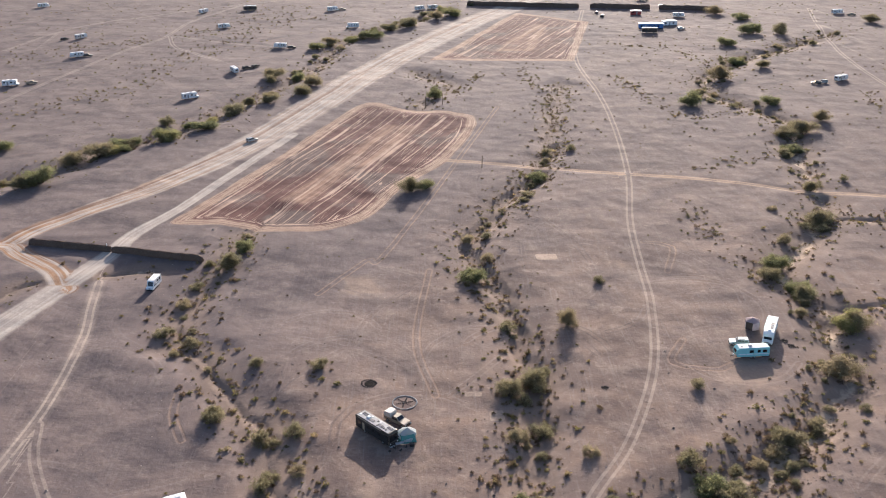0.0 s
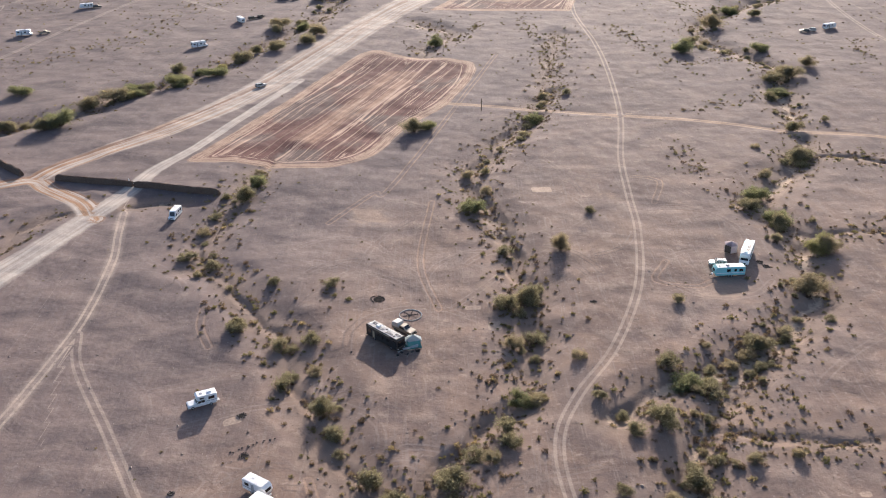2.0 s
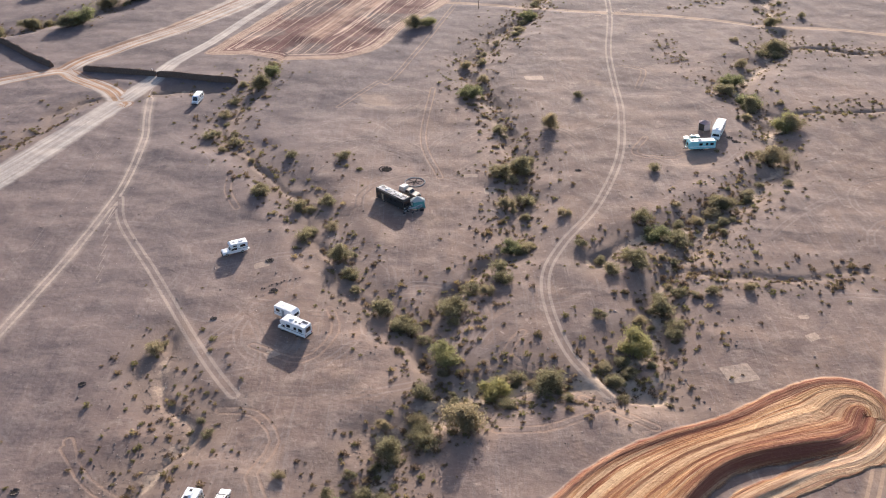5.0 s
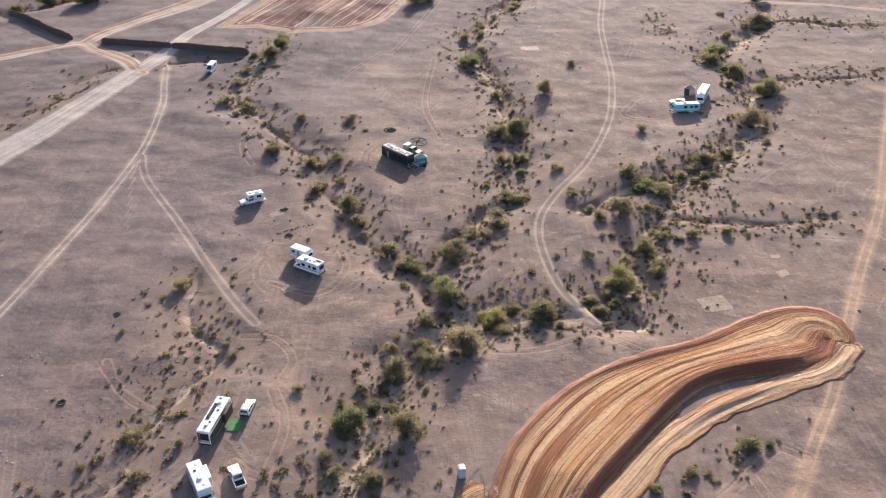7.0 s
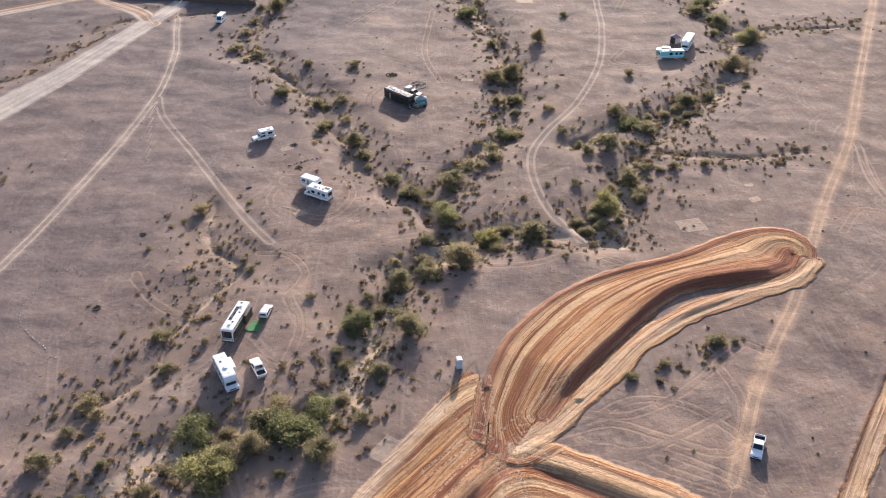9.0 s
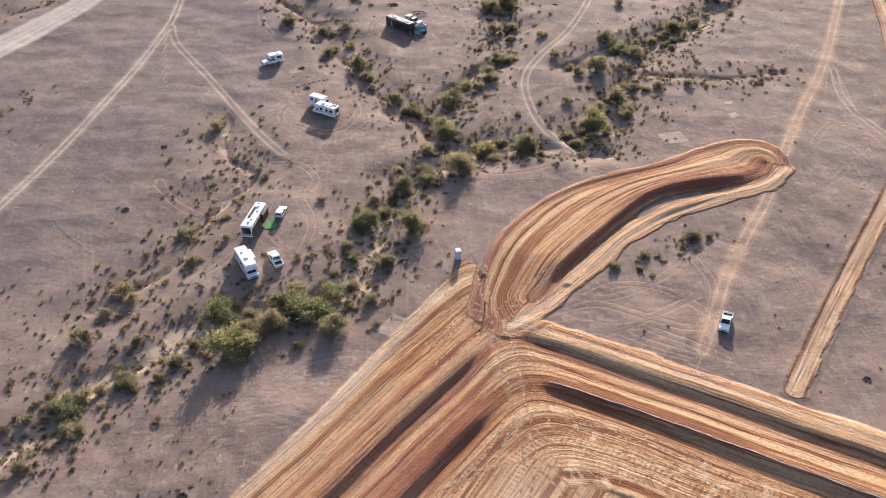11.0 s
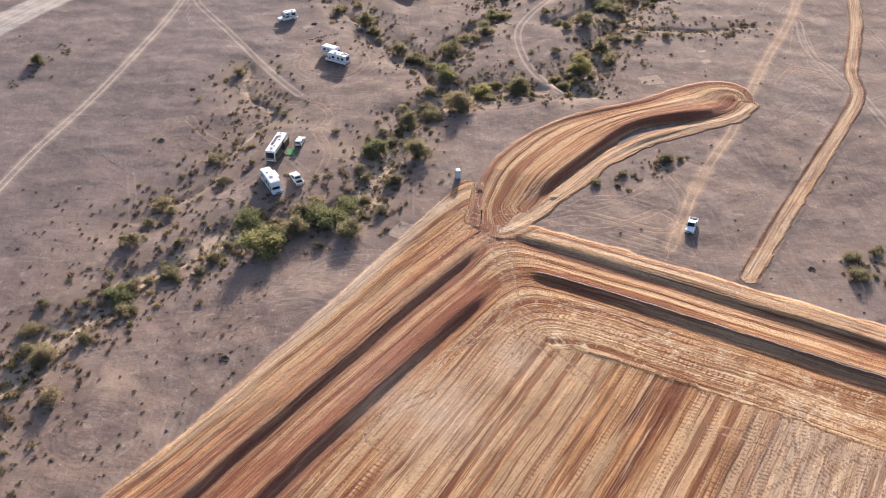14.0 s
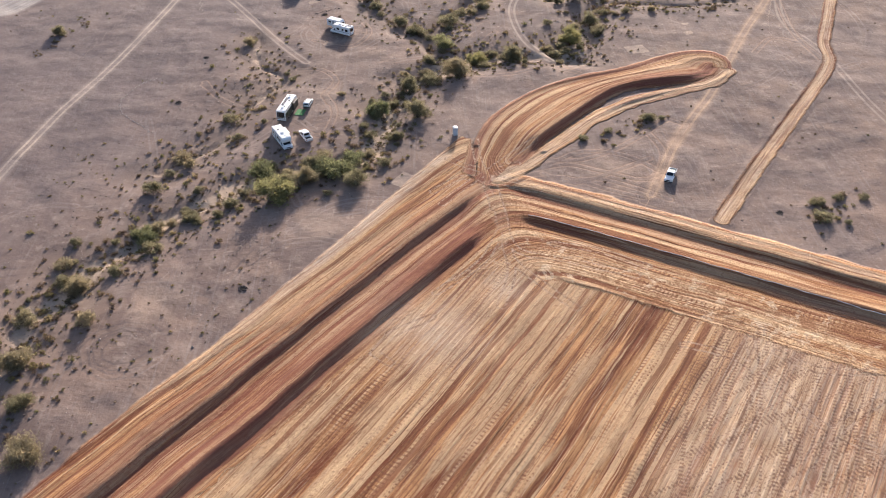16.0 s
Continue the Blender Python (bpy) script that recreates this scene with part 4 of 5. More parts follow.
def wagon(label, paint, group="", L=4.8, W=1.9, H=1.75, name="suv", category="car"):
    o = thing(name, label, category, group)
    h = L / 2
    part("body", side_body([(-h, 0.42), (-h + 0.03, 1.05), (-h + 0.28, H - 0.08), (-h + 0.6, H), (h - 2.1, H - 0.02), (h - 1.4, 1.12), (h - 0.25, 0.98), (h, 0.85), (h, 0.42)], W, 0.08, 1.08, 0.2), paint, o)
    part("windshield", slab([(h - 1.43, -0.74, 1.14), (h - 1.43, 0.74, 1.14), (h - 2.06, 0.62, H - 0.06), (h - 2.06, -0.62, H - 0.06)]), GLASS, o)
    part("rear_window", slab([(-h + 0.07, 0.72, 1.12), (-h + 0.07, -0.72, 1.12), (-h + 0.25, -0.62, H - 0.14), (-h + 0.25, 0.62, H - 0.14)]), GLASS, o)
    for s in (-1, 1):
        for x0, x1 in ((-h + 0.4, -h + 1.25), (-h + 1.32, h - 2.75), (h - 2.68, h - 1.85)):
            if x1 > x0:
                side_plate("side_window", GLASS, o, x0, x1, 1.12, H - 0.16, s * (W / 2 - 0.005), tuck=0.10)
        part("roof_rail", box(-0.5, s * 0.55, H - 0.01, 1.9, 0.05, 0.06), BLACKP, o)
        part("taillight", box(-h + 0.02, s * (W / 2 - 0.12), 0.8, 0.08, 0.16, 0.3, 0.02), AMBER, o)
        for x in (h - 0.9, -h + 0.95):
            wheel(o, x, s * (W / 2 - 0.1), 0.36, 0.24)
    part("rear_bumper", box(-h - 0.01, 0, 0.4, 0.14, W - 0.1, 0.22, 0.05), BLACKP, o)
    car_front(o, L, W, 0.7)
    mirrors(o, h - 1.6, W / 2 - 0.05, 1.12)
    return o


def roof_kit(o, spots, H):
    """What stands on a camper's roof: air conditioners, vents, solar panels, a pod."""
    for kind, x, y in spots:
        if kind == "ac":
            part("air_conditioner", side_body([(x - 0.5, H - 0.02), (x - 0.42, H + 0.26), (x + 0.3, H + 0.28), (x + 0.5, H - 0.02)], 0.7, 0.06, H, 0.15), GREYP if spots[0][0] == "ac" else WHITE, o, "grey roof air conditioner")
        elif kind == "vent":
            part("roof_vent", box(x, y, H - 0.02, 0.42, 0.42, 0.12, 0.03), BLACKP, o)
        elif kind == "fan":
            part("roof_vent", box(x, y, H - 0.02, 0.4, 0.4, 0.1, 0.03), WHITE, o)
        elif kind == "solar":
            part("solar_panel", box(x, y, H + 0.03, 1.5, 0.7, 0.05), SOLAR, o, "dark blue solar panel")


def camper(kind, label, L, H, W=2.45, paint=None, lower=None, trim=None, roof=(), slide=None, slide_x=3.2, name="motorhome", category="motorhome", group="", awning=True):
    """A motorhome or trailer. kind: bus (flat front), cabover, trailer, van."""
    paint, trim = paint or WHITE, trim or GREYP
    o = thing(name, label, category, group)
    h = L / 2
    if kind == "bus":
        prof = [(-h, 0.45), (-h, H - 0.12), (-h + 0.12, H), (h - 0.35, H), (h - 0.08, H - 0.4), (h, 1.3), (h, 0.45)]
    elif kind == "cabover":
        prof = [(-h, 0.5), (-h, H - 0.1), (-h + 0.1, H), (h - 1.25, H), (h - 0.75, H - 0.45), (h - 0.85, 2.02), (h - 1.55, 1.95), (h - 0.95, 1.28), (h - 0.1, 1.08), (h, 0.5)]
    elif kind == "van":
        prof = [(-h, 0.4), (-h, H - 0.12), (-h + 0.12, H), (h - 1.75, H), (h - 1.4, H - 0.25), (h - 0.85, 1.3), (h - 0.1, 1.05), (h, 0.4)]
    else:
        prof = [(-h, 0.55), (-h, H - 0.15), (-h + 0.15, H), (h - 0.7, H), (h - 0.12, H - 0.55), (h, 1.5), (h - 0.35, 0.55)]
    part("body", side_body(prof, W, 0.09), paint, o)
    part("roof", box(-0.25 if kind != "bus" else -0.12, 0, H - 0.015, L - (2.6 if kind in ("cabover", "van") else 1.0), W - 0.25, 0.035), ROOF if paint is not BRONZE else ROOFG, o)
    if kind in ("cabover", "van"):
        zt = 1.93 if kind == "cabover" else H - 0.28
        xt, xb = (h - 1.53, h - 0.93) if kind == "cabover" else (h - 1.37, h - 0.83)
        part("windshield", slab([(xb, 0.44 * -W + 0.12, 1.31), (xb, 0.44 * W - 0.12, 1.31), (xt, 0.42 * W - 0.15, zt), (xt, 0.15 - 0.42 * W, zt)]), GLASS, o)
        car_front(o, L, W - 0.25, 0.78)
        mirrors(o, h - 1.2, W / 2, 1.35)
    elif kind == "bus":
        part("windshield", slab([(h + 0.005, -W / 2 + 0.15, 1.35), (h + 0.005, W / 2 - 0.15, 1.35), (h - 0.09, W / 2 - 0.2, H - 0.5), (h - 0.09, -W / 2 + 0.2, H - 0.5)]), GLASS, o)
        car_front(o, L, W, 0.8)
        mirrors(o, h - 0.1, W / 2, 1.6)
    else:
        part("front_window", slab([(h - 0.01, -0.7, 1.55), (h - 0.01, 0.7, 1.55), (h - 0.12, 0.7, H - 0.62), (h - 0.12, -0.7, H - 0.62)]), GLASS, o)
        tongue = bmesh.new()
        for s in (-1, 1):
            rod((h - 0.4, s * 0.7, 0.55), (h + 1.0, 0, 0.5), 0.05, tongue, 6)
        rod((h + 0.85, 0, 0), (h + 0.85, 0, 0.75), 0.04, tongue, 6)
        part("tow_bar", tongue, BLACKP, o)
        for s in (-1, 1):
            part("gas_bottle", rod((h + 0.25, s * 0.17, 0.55), (h + 0.25, s * 0.17, 1.0), 0.15, None, 10), WHITE, o)
    rw, rz = (W / 2 - 0.2, 1.45) if kind == "bus" else (0.75, 1.6)
    part("rear_window", slab([(-h, rw, rz), (-h, -rw, rz), (-h, -rw, H - 0.45), (-h, rw, H - 0.45)]), GLASS, o)
    if kind == "bus" and lower:
        part("rear_panel", slab([(-h - 0.004, W / 2 - 0.12, 0.95), (-h - 0.004, 0.12 - W / 2, 0.95), (-h - 0.004, 0.12 - W / 2, rz - 0.1), (-h - 0.004, W / 2 - 0.12, rz - 0.1)], 0.02), GREYP, o)
    for s in (-1, 1):
        y = s * (W / 2)
        xs = (-h + 0.7, -h + 2.3, -h + 4.0, -h + 5.6, -h + 7.2)
        for k, x in enumerate(xs):
            if x + 1.0 < h - 1.9 and not (slide == s and -h + 1.4 < x < -h + 5.2) and not (k == 1 and s < 0):
                side_plate("side_window", GLASS, o, x, x + (1.0 if k % 2 == 0 else 0.7), 1.65, min(2.35, H - 0.5), y * 1.005)
        if kind in ("cabover", "van"):
            side_plate("cab_window", GLASS, o, h - 2.1, h - 1.5, 1.35, 1.85, y)
        elif kind == "bus":
            side_plate("cab_window", GLASS, o, h - 1.5, h - 0.35, 1.5, H - 0.75, y)
        side_plate("stripe", lower or trim, o, -h + 0.12, h - (1.0 if kind in ("cabover", "van") else 0.5), 0.62 if lower else 1.18, (1.6 if kind != "bus" else 2.5) if lower else 1.36, y * 1.002)
        if s < 0:
            side_plate("entry_door", trim, o, -h + 2.3, -h + 3.0, 0.65, 2.4, y * 1.006, "narrow entry door")
        if awning and s < 0:
            part("awning_roll", rod((-h + 0.9, y - 0.1, H - 0.18), (h - 2.6, y - 0.1, H - 0.18), 0.08), trim, o)
        part("taillight", box(-h - 0.01, s * (W / 2 - 0.2), 0.85, 0.05, 0.16, 0.3, 0.02), AMBER, o)
        axles = (h - 1.05, -h + 2.3) if kind in ("cabover", "van") else ((h - 2.2, -h + 2.9) if kind == "bus" else (-0.55, 0.35))
        for x in axles:
            wheel(o, x, s * (W / 2 - 0.16), 0.42 if kind != "trailer" else 0.36, 0.28)
    if slide:
        part("slide_out", box(-h + slide_x, slide * (W / 2 + 0.35), 0.95, 3.4, 0.75, H - 1.35, 0.06), lower or paint, o)
    lad = bmesh.new()
    for s in (-1, 1):
        rod((-h - 0.1, 0.8 + s * 0.2, 0.9), (-h - 0.1, 0.8 + s * 0.2, H), 0.025, lad, 6)
    for k in range(6):
        rod((-h - 0.1, 0.6, 1.0 + k * 0.35), (-h - 0.1, 1.0, 1.0 + k * 0.35), 0.02, lad, 6)
    part("ladder", lad, STEEL, o)
    part("rear_bumper", box(-h - 0.08, 0, 0.45, 0.16, W - 0.1, 0.2, 0.04), BLACKP, o)
    roof_kit(o, roof, H)
    return o


def truck_camper(label):
    o = pickup(label, WHITE, L=6.0, W=2.0)
    o.name = "truck_camper"
    o["category"] = "camper truck"
    c = part("camper_shell", side_body([(-3.3, 1.0), (-3.3, 2.75), (-3.2, 2.85), (0.75, 2.9), (1.15, 2.55), (1.0, 2.0), (-0.75, 1.98), (-0.8, 1.15)], 2.2, 0.08), WHITE, o, "white camper body over the bed and cab")
    for s in (-1, 1):
        side_plate("side_window", GLASS, c, -2.7, -1.4, 1.75, 2.4, s * 1.1)
        side_plate("side_window", GLASS, c, -0.6, 0.4, 2.15, 2.5, s * 1.1)
        side_plate("stripe", GREYP, c, -3.2, -0.9, 1.35, 1.5, s * 1.102)
    part("roof_vent", box(-0.1, 0, 2.86, 0.5, 0.5, 0.12, 0.03), GREYP, c)
    part("air_conditioner", box(-1.9, 0, 2.84, 0.9, 0.7, 0.25, 0.06), WHITE, c)
    part("rear_step", box(-3.55, 0, 0.42, 0.5, 0.9, 0.08, 0.02), STEEL, o)
    return o


put(camper("bus", "large white motorhome with dark lower sides and solar panels", 10.2, 3.45, 2.5, WHITE, BRONZE, BRONZE, (("vent", 4.1, 0.3), ("ac", 3.1, 0), ("solar", 1.9, 0.5), ("solar", 0.35, 0.5), ("solar", -1.2, 0.5), ("vent", 0.9, -0.5), ("fan", 2.0, -0.6), ("fan", -0.9, -0.5), ("ac", -3.2, 0), ("vent", -2.4, -0.3)), slide=-1, slide_x=7.2), -45.0, 58.6, 78)
put(camper("cabover", "white cab-over motorhome with a slide-out pushed open", 8.8, 3.2, 2.45, WHITE, None, GREYP, (("fan", -3.2, 0.3), ("vent", -1.8, -0.3), ("ac", 0.4, 0), ("fan", 2.0, 0.2)), slide=1), -44.5, 43.0, -63)
put(wagon("small white car parked beside the motorhome", WHITE, L=4.3, W=1.8, H=1.6, name="car"), -39.8, 63.2, 80)
put(pickup("white pickup truck parked on bare ground in the camp", WHITE), -38.8, 45.4, 116)
put(truck_camper("white pickup with a camper body, alone on the gravel"), -52.6, 146.2, 205)
put(camper("trailer", "small white box trailer beside a motorhome", 5.6, 2.75, 2.3, WHITE, None, GREYP, (("fan", -1, 0.2),), name="travel_trailer", category="trailer", awning=False), -35.9, 118.2, -34)
put(camper("cabover", "white motorhome with grey stripes and black roof vents", 7.6, 3.05, 2.4, WHITE, None, GREYP, (("vent", -1.9, 0.3), ("vent", -0.8, 0.3), ("ac", 0.6, 0), ("solar", -2.6, -0.5))), -33.6, 112.6, 147)
put(camper("van", "white high-roofed camper van near the earth berm", 6.2, 2.75, 2.05, WHITE, None, GREYP, (("fan", -1.5, 0), ("fan", 0.4, 0.2)), name="camper_van", category="van", awning=False), -82.0, 243.6, -98)
put(pickup("white pickup truck with an open dark bed on the track", WHITE), 51.2, 21.6, 246)
put(camper("bus", "dark converted coach with a pale roof crowded with panels and vents", 11.0, 3.4, 2.5, BRONZE, BLACKP, TAN, (("solar", 4.0, 0.4), ("vent", 2.9, -0.4), ("solar", 1.8, -0.3), ("fan", 0.8, 0.5), ("vent", 0.2, 0.4), ("solar", -1.0, -0.3), ("ac", -2.4, 0), ("solar", -3.8, 0.3), ("fan", -4.7, -0.4), ("vent", -4.4, 0.6), ("vent", 1.1, -0.7), ("fan", -2.0, 0.7), ("vent", 3.7, -0.5)), name="converted_bus", category="bus"), -14.6, 170.6, -46)
put(camper("trailer", "pale turquoise travel trailer with a white roof", 8.2, 2.9, 2.4, TEAL, None, WHITE, (("ac", 0.5, 0), ("fan", -2.6, 0.3), ("vent", 2.6, 0.2)), name="travel_trailer", category="trailer"), 74.6, 201.8, 184)
put(camper("cabover", "tall white bus camper with turquoise stripes", 10.4, 3.3, 2.5, WHITE, None, TEAL, (("solar", 1.4, 0.4), ("solar", -0.6, 0.4), ("fan", -3.2, 0), ("ac", 3.0, 0)), name="camper_bus", category="bus"), 82.0, 210.8, 245)
put(wagon("silver car beside the turquoise trailer", SILVER, name="car"), 73.4, 207.6, 172)

# an old tan lorry behind the dark coach
lorry = pickup("tan lorry with pale covered bed beside the dark coach", TAN, L=6.2, W=2.1)
lorry.name = "lorry"
lorry["category"] = "lorry"
part("canvas_cover", side_body([(-3.05, 1.1), (-3.0, 2.2), (-2.2, 2.35), (-1.2, 2.3), (-0.95, 1.1)], 2.1, 0.1), CREAM, lorry)
put(lorry, -10.4, 175.6, -40)


def tent():
    o = thing("canopy_tent", "small teal and white peaked canopy, sagging at one side", "tent")
    bm = bmesh.new()
    top = bm.verts.new((0.2, 0.1, 2.7))
    rim = [bm.verts.new((2.1 * math.cos(a), 1.9 * math.sin(a), 1.7 - 0.9 * (k in (5, 6)))) for k, a in enumerate(np.linspace(0, 2 * math.pi, 8, endpoint=False))]
    low = [bm.verts.new((v.co.x * 1.08, v.co.y * 1.08, v.co.z - 0.35)) for v in rim]
    for k in range(8):
        bm.faces.new((top, rim[k], rim[(k + 1) % 8]))
        bm.faces.new((rim[k], low[k], low[(k + 1) % 8], rim[(k + 1) % 8]))
    bmesh.ops.solidify(bm, geom=bm.faces[:], thickness=0.04)
    cover = part("cover", bm, PALEC, o, "pale canvas cover")
    part("side_sheet", slab([(-2.0, -1.4, 0.05), (1.2, -2.3, 0.05), (1.0, -1.6, 1.75), (-1.6, -1.0, 1.75)], 0.03), TEALC, o, "teal side sheet")
    part("side_sheet", slab([(-2.2, 1.2, 0.05), (-2.0, -1.4, 0.05), (-1.6, -1.0, 1.75), (-1.7, 0.9, 1.75)], 0.03), TEALC, o)
    for k in (0, 2, 4, 7):
        a = k * math.pi / 4
        part("pole", rod((2.05 * math.cos(a), 1.85 * math.sin(a), 0), (2.05 * math.cos(a), 1.85 * math.sin(a), 1.7), 0.03), STEEL, o)
    return o


put(tent(), -8.2, 169.4, 30)


def camp_chair(label):
    o = thing("camp_chair", label, "chair", "chairs by the coach")
    part("seat", box(0, 0, 0.42, 0.5, 0.5, 0.05, 0.02), BLACKP, o)
    part("backrest", box(-0.25, 0, 0.45, 0.06, 0.5, 0.5, 0.02), BLACKP, o)
    for sx in (-1, 1):
        for sy in (-1, 1):
            part("leg", rod((sx * 0.22, sy * 0.22, 0), (sx * 0.22, sy * 0.22, 0.43), 0.015, None, 6), STEEL, o)
    return o


def crate(label, mat, sx, sy, sz):
    o = thing("storage_box", label, "box")
    part("tub", box(0, 0, 0, sx, sy, sz, 0.04), mat, o)
    part("lid", box(0, 0, sz, sx + 0.06, sy + 0.06, 0.08, 0.02), BLACKP, o)
    return o


def folding_table():
    o = thing("folding_table", "dark folding table cluttered beside the coach", "table")
    part("tabletop", box(0, 0, 0.7, 1.8, 0.8, 0.05, 0.01), GREYP, o)
    for sx in (-1, 1):
        for sy in (-1, 1):
            part("leg", rod((sx * 0.8, sy * 0.3, 0), (sx * 0.8, sy * 0.3, 0.7), 0.02, None, 6), STEEL, o)
    return o


chair = put(camp_chair("black folding camp chair beside the coach"), -10.6, 165.4, 40)
for x, y, a in ((-9.4, 164.6, 150), (-8.3, 165.6, 200), (-11.6, 164.2, 100)):
    copy_thing(chair, pose(x, y, height(x, y), 0, 0, a))
put(folding_table(), -9.6, 166.8, 20)
put(crate("dark grey storage tub beside the coach", GREYP, 1.1, 0.7, 0.5), -11.2, 166.6, 30)
put(crate("tan storage tub beside the coach", TAN, 0.8, 0.6, 0.5), -10.4, 168.4, 70)
put(crate("black storage tub by the canopy", BLACKP, 1.0, 0.7, 0.6), -7.0, 166.6, 10)


def gazebo():
    o = thing("gazebo", "six-sided camp shelter with a faded pinkish roof and dark mesh sides", "gazebo")
    bm = bmesh.new()
    top = bm.verts.new((0, 0, 3.0))
    rim = [bm.verts.new((2.0 * math.cos(k * math.pi / 3), 2.0 * math.sin(k * math.pi / 3), 2.2)) for k in range(6)]
    for k in range(6):
        bm.faces.new((top, rim[k], rim[(k + 1) % 6]))
    bmesh.ops.solidify(bm, geom=bm.faces[:], thickness=0.05)
    part("roof", bm, PINKC, o)
    for k in range(6):
        a, b = k * math.pi / 3, (k + 1) * math.pi / 3
        part("post", rod((1.9 * math.cos(a), 1.9 * math.sin(a), 0), (1.9 * math.cos(a), 1.9 * math.sin(a), 2.2), 0.04), STEEL, o)
        part("wall_panel", slab([(1.85 * math.cos(a), 1.85 * math.sin(a), 0.05), (1.85 * math.cos(b), 1.85 * math.sin(b), 0.05), (1.85 * math.cos(b), 1.85 * math.sin(b), 2.1), (1.85 * math.cos(a), 1.85 * math.sin(a), 2.1)], 0.02), BRONZE if k % 2 else PINKC, o)
    return o


put(gazebo(), 79.0, 215.5, 15)


def toilet():
    o = thing("portable_toilet", "pale blue-grey portable toilet with a white roof standing alone", "toilet")
    part("cabin", box(0, 0, 0.1, 1.15, 1.15, 2.0, 0.05), PLASTICB, o)
    part("base", box(0, 0, 0, 1.25, 1.25, 0.12, 0.02), GREYP, o)
    part("roof", side_body([(-0.62, 2.08), (-0.5, 2.25), (0, 2.36), (0.5, 2.25), (0.62, 2.08)], 1.24, 0.05), WHITE, o, "white domed roof")
    door = part("door", box(0, -0.59, 0.2, 0.8, 0.05, 1.8, 0.02), PLASTICB, o)
    part("handle", box(0.3, -0.63, 1.1, 0.06, 0.05, 0.16, 0.01), BLACKP, door)
    for s in (-1, 1):
        part("vent_grille", box(s * 0.585, 0, 1.75, 0.03, 0.7, 0.18, 0.01), GREYP, o)
    part("vent_pipe", rod((0.4, 0.4, 2.1), (0.4, 0.4, 2.55), 0.05), GREYP, o)
    return o


put(toilet(), 0.1, 45.0, 12)

mat = thing("ground_mat", "bright green woven mat laid beside the motorhome", "mat")
mbm = bmesh.new()
bmesh.ops.create_grid(mbm, x_segments=14, y_segments=10, size=0.5, matrix=Matrix.Diagonal((3.4, 2.4, 1, 1)))
for v in mbm.verts:
    v.co.z = 0.03 + 0.03 * noise.noise(v.co * 1.4)
bmesh.ops.solidify(mbm, geom=mbm.faces[:], thickness=0.02)
part("weave", mbm, GREENM, mat)
put(mat, -41.6, 59.2, 78, 0.04)

# ---- camps far off ----
rv_a = put(camper("cabover", "white motorhome parked far out on the plain", 8.0, 3.1, 2.4, WHITE, None, GREYP, (("ac", 0.5, 0), ("vent", -2, 0.2)), group="campers on the plain"), -121, 452, 30)
rv_b = put(camper("trailer", "white travel trailer parked far out on the plain", 7.6, 2.9, 2.4, WHITE, None, TAN, (("ac", 0, 0), ("fan", -2, 0.3)), name="travel_trailer", category="trailer", group="campers on the plain"), -110, 505, -60)
rv_c = put(camper("bus", "dark brown coach parked far out on the plain", 9.5, 3.3, 2.5, TAN, BRONZE, BRONZE, (("ac", 1, 0), ("ac", -2.5, 0)), group="campers on the plain"), -136, 697, 10)
car_far = put(wagon("dark car parked beside a camper", BRONZE, group="cars on the plain"), -105, 513, 40)
car_grey = put(wagon("silver car driven up beside the graded road", SILVER, group="cars on the plain"), -79, 383, 40)
truck_far = put(pickup("tan pickup with a load beside a camper", TAN, group="cars on the plain"), -211, 486, 20)
for src, x, y, a in ((rv_a, -220, 482, 12), (rv_b, -225, 602, 55), (rv_b, -209, 548, 200), (rv_b, -142, 634, 20), (rv_a, -57, 627, 185), (rv_b, -95, 568, 170), (rv_a, -14, 688, 40), (rv_b, -5, 693, 20),
                     (rv_b, 201, 472, 30), (rv_a, 270, 656, 5), (rv_b, 161, 652, -10), (rv_c, 130, 596, -5), (rv_a, -76, 690, 20), (rv_b, -294, 722, 20), (rv_a, 150, 720, 0), (rv_b, -168, 690, 60)):
    copy_thing(src, pose(x, y, height(x, y), 0, 0, a))
for src, x, y, a in ((car_far, -203, 549, 15), (car_far, -101, 517, 60), (car_grey, 190, 467, 190), (car_far, 186, 465, 160), (car_far, -234, 598, 60), (car_grey, 152, 606, 20), (car_far, -88, 566, 30),
                     (truck_far, -70, 693, 10), (car_grey, 158, 690, 20), (truck_far, 277, 650, 0), (car_far, 108, 668, 90), (car_far, 110, 655, 70)):
    copy_thing(src, pose(x, y, height(x, y), 0, 0, a))


def long_shed(label, mat, roof, L, W, H):
    """A low site building: framed panels, a sloped roof, a door and windows."""
    o = thing("site_cabin", label, "cabin")
    part("wall", box(0, 0, 0.3, L, W, H - 0.3, 0.03), mat, o)
    part("roof", side_body([(-L / 2 - 0.3, H), (-L / 2 - 0.3, H + 0.12), (0, H + 0.4), (L / 2 + 0.3, H + 0.12), (L / 2 + 0.3, H)], W + 0.5, 0.03), roof, o)
    part("skirt", box(0, 0, 0, L - 0.2, W - 0.2, 0.32), BLACKP, o)
    for k in range(int(L // 2.6)):
        x = -L / 2 + 1.4 + k * 2.6
        part("window" if k != 1 else "door", box(x, -W / 2, 1.2 if k != 1 else 0.35, 1.1 if k != 1 else 0.9, 0.06, 1.0 if k != 1 else 2.0, 0.02), GLASS if k != 1 else GREYP, o)
    return o


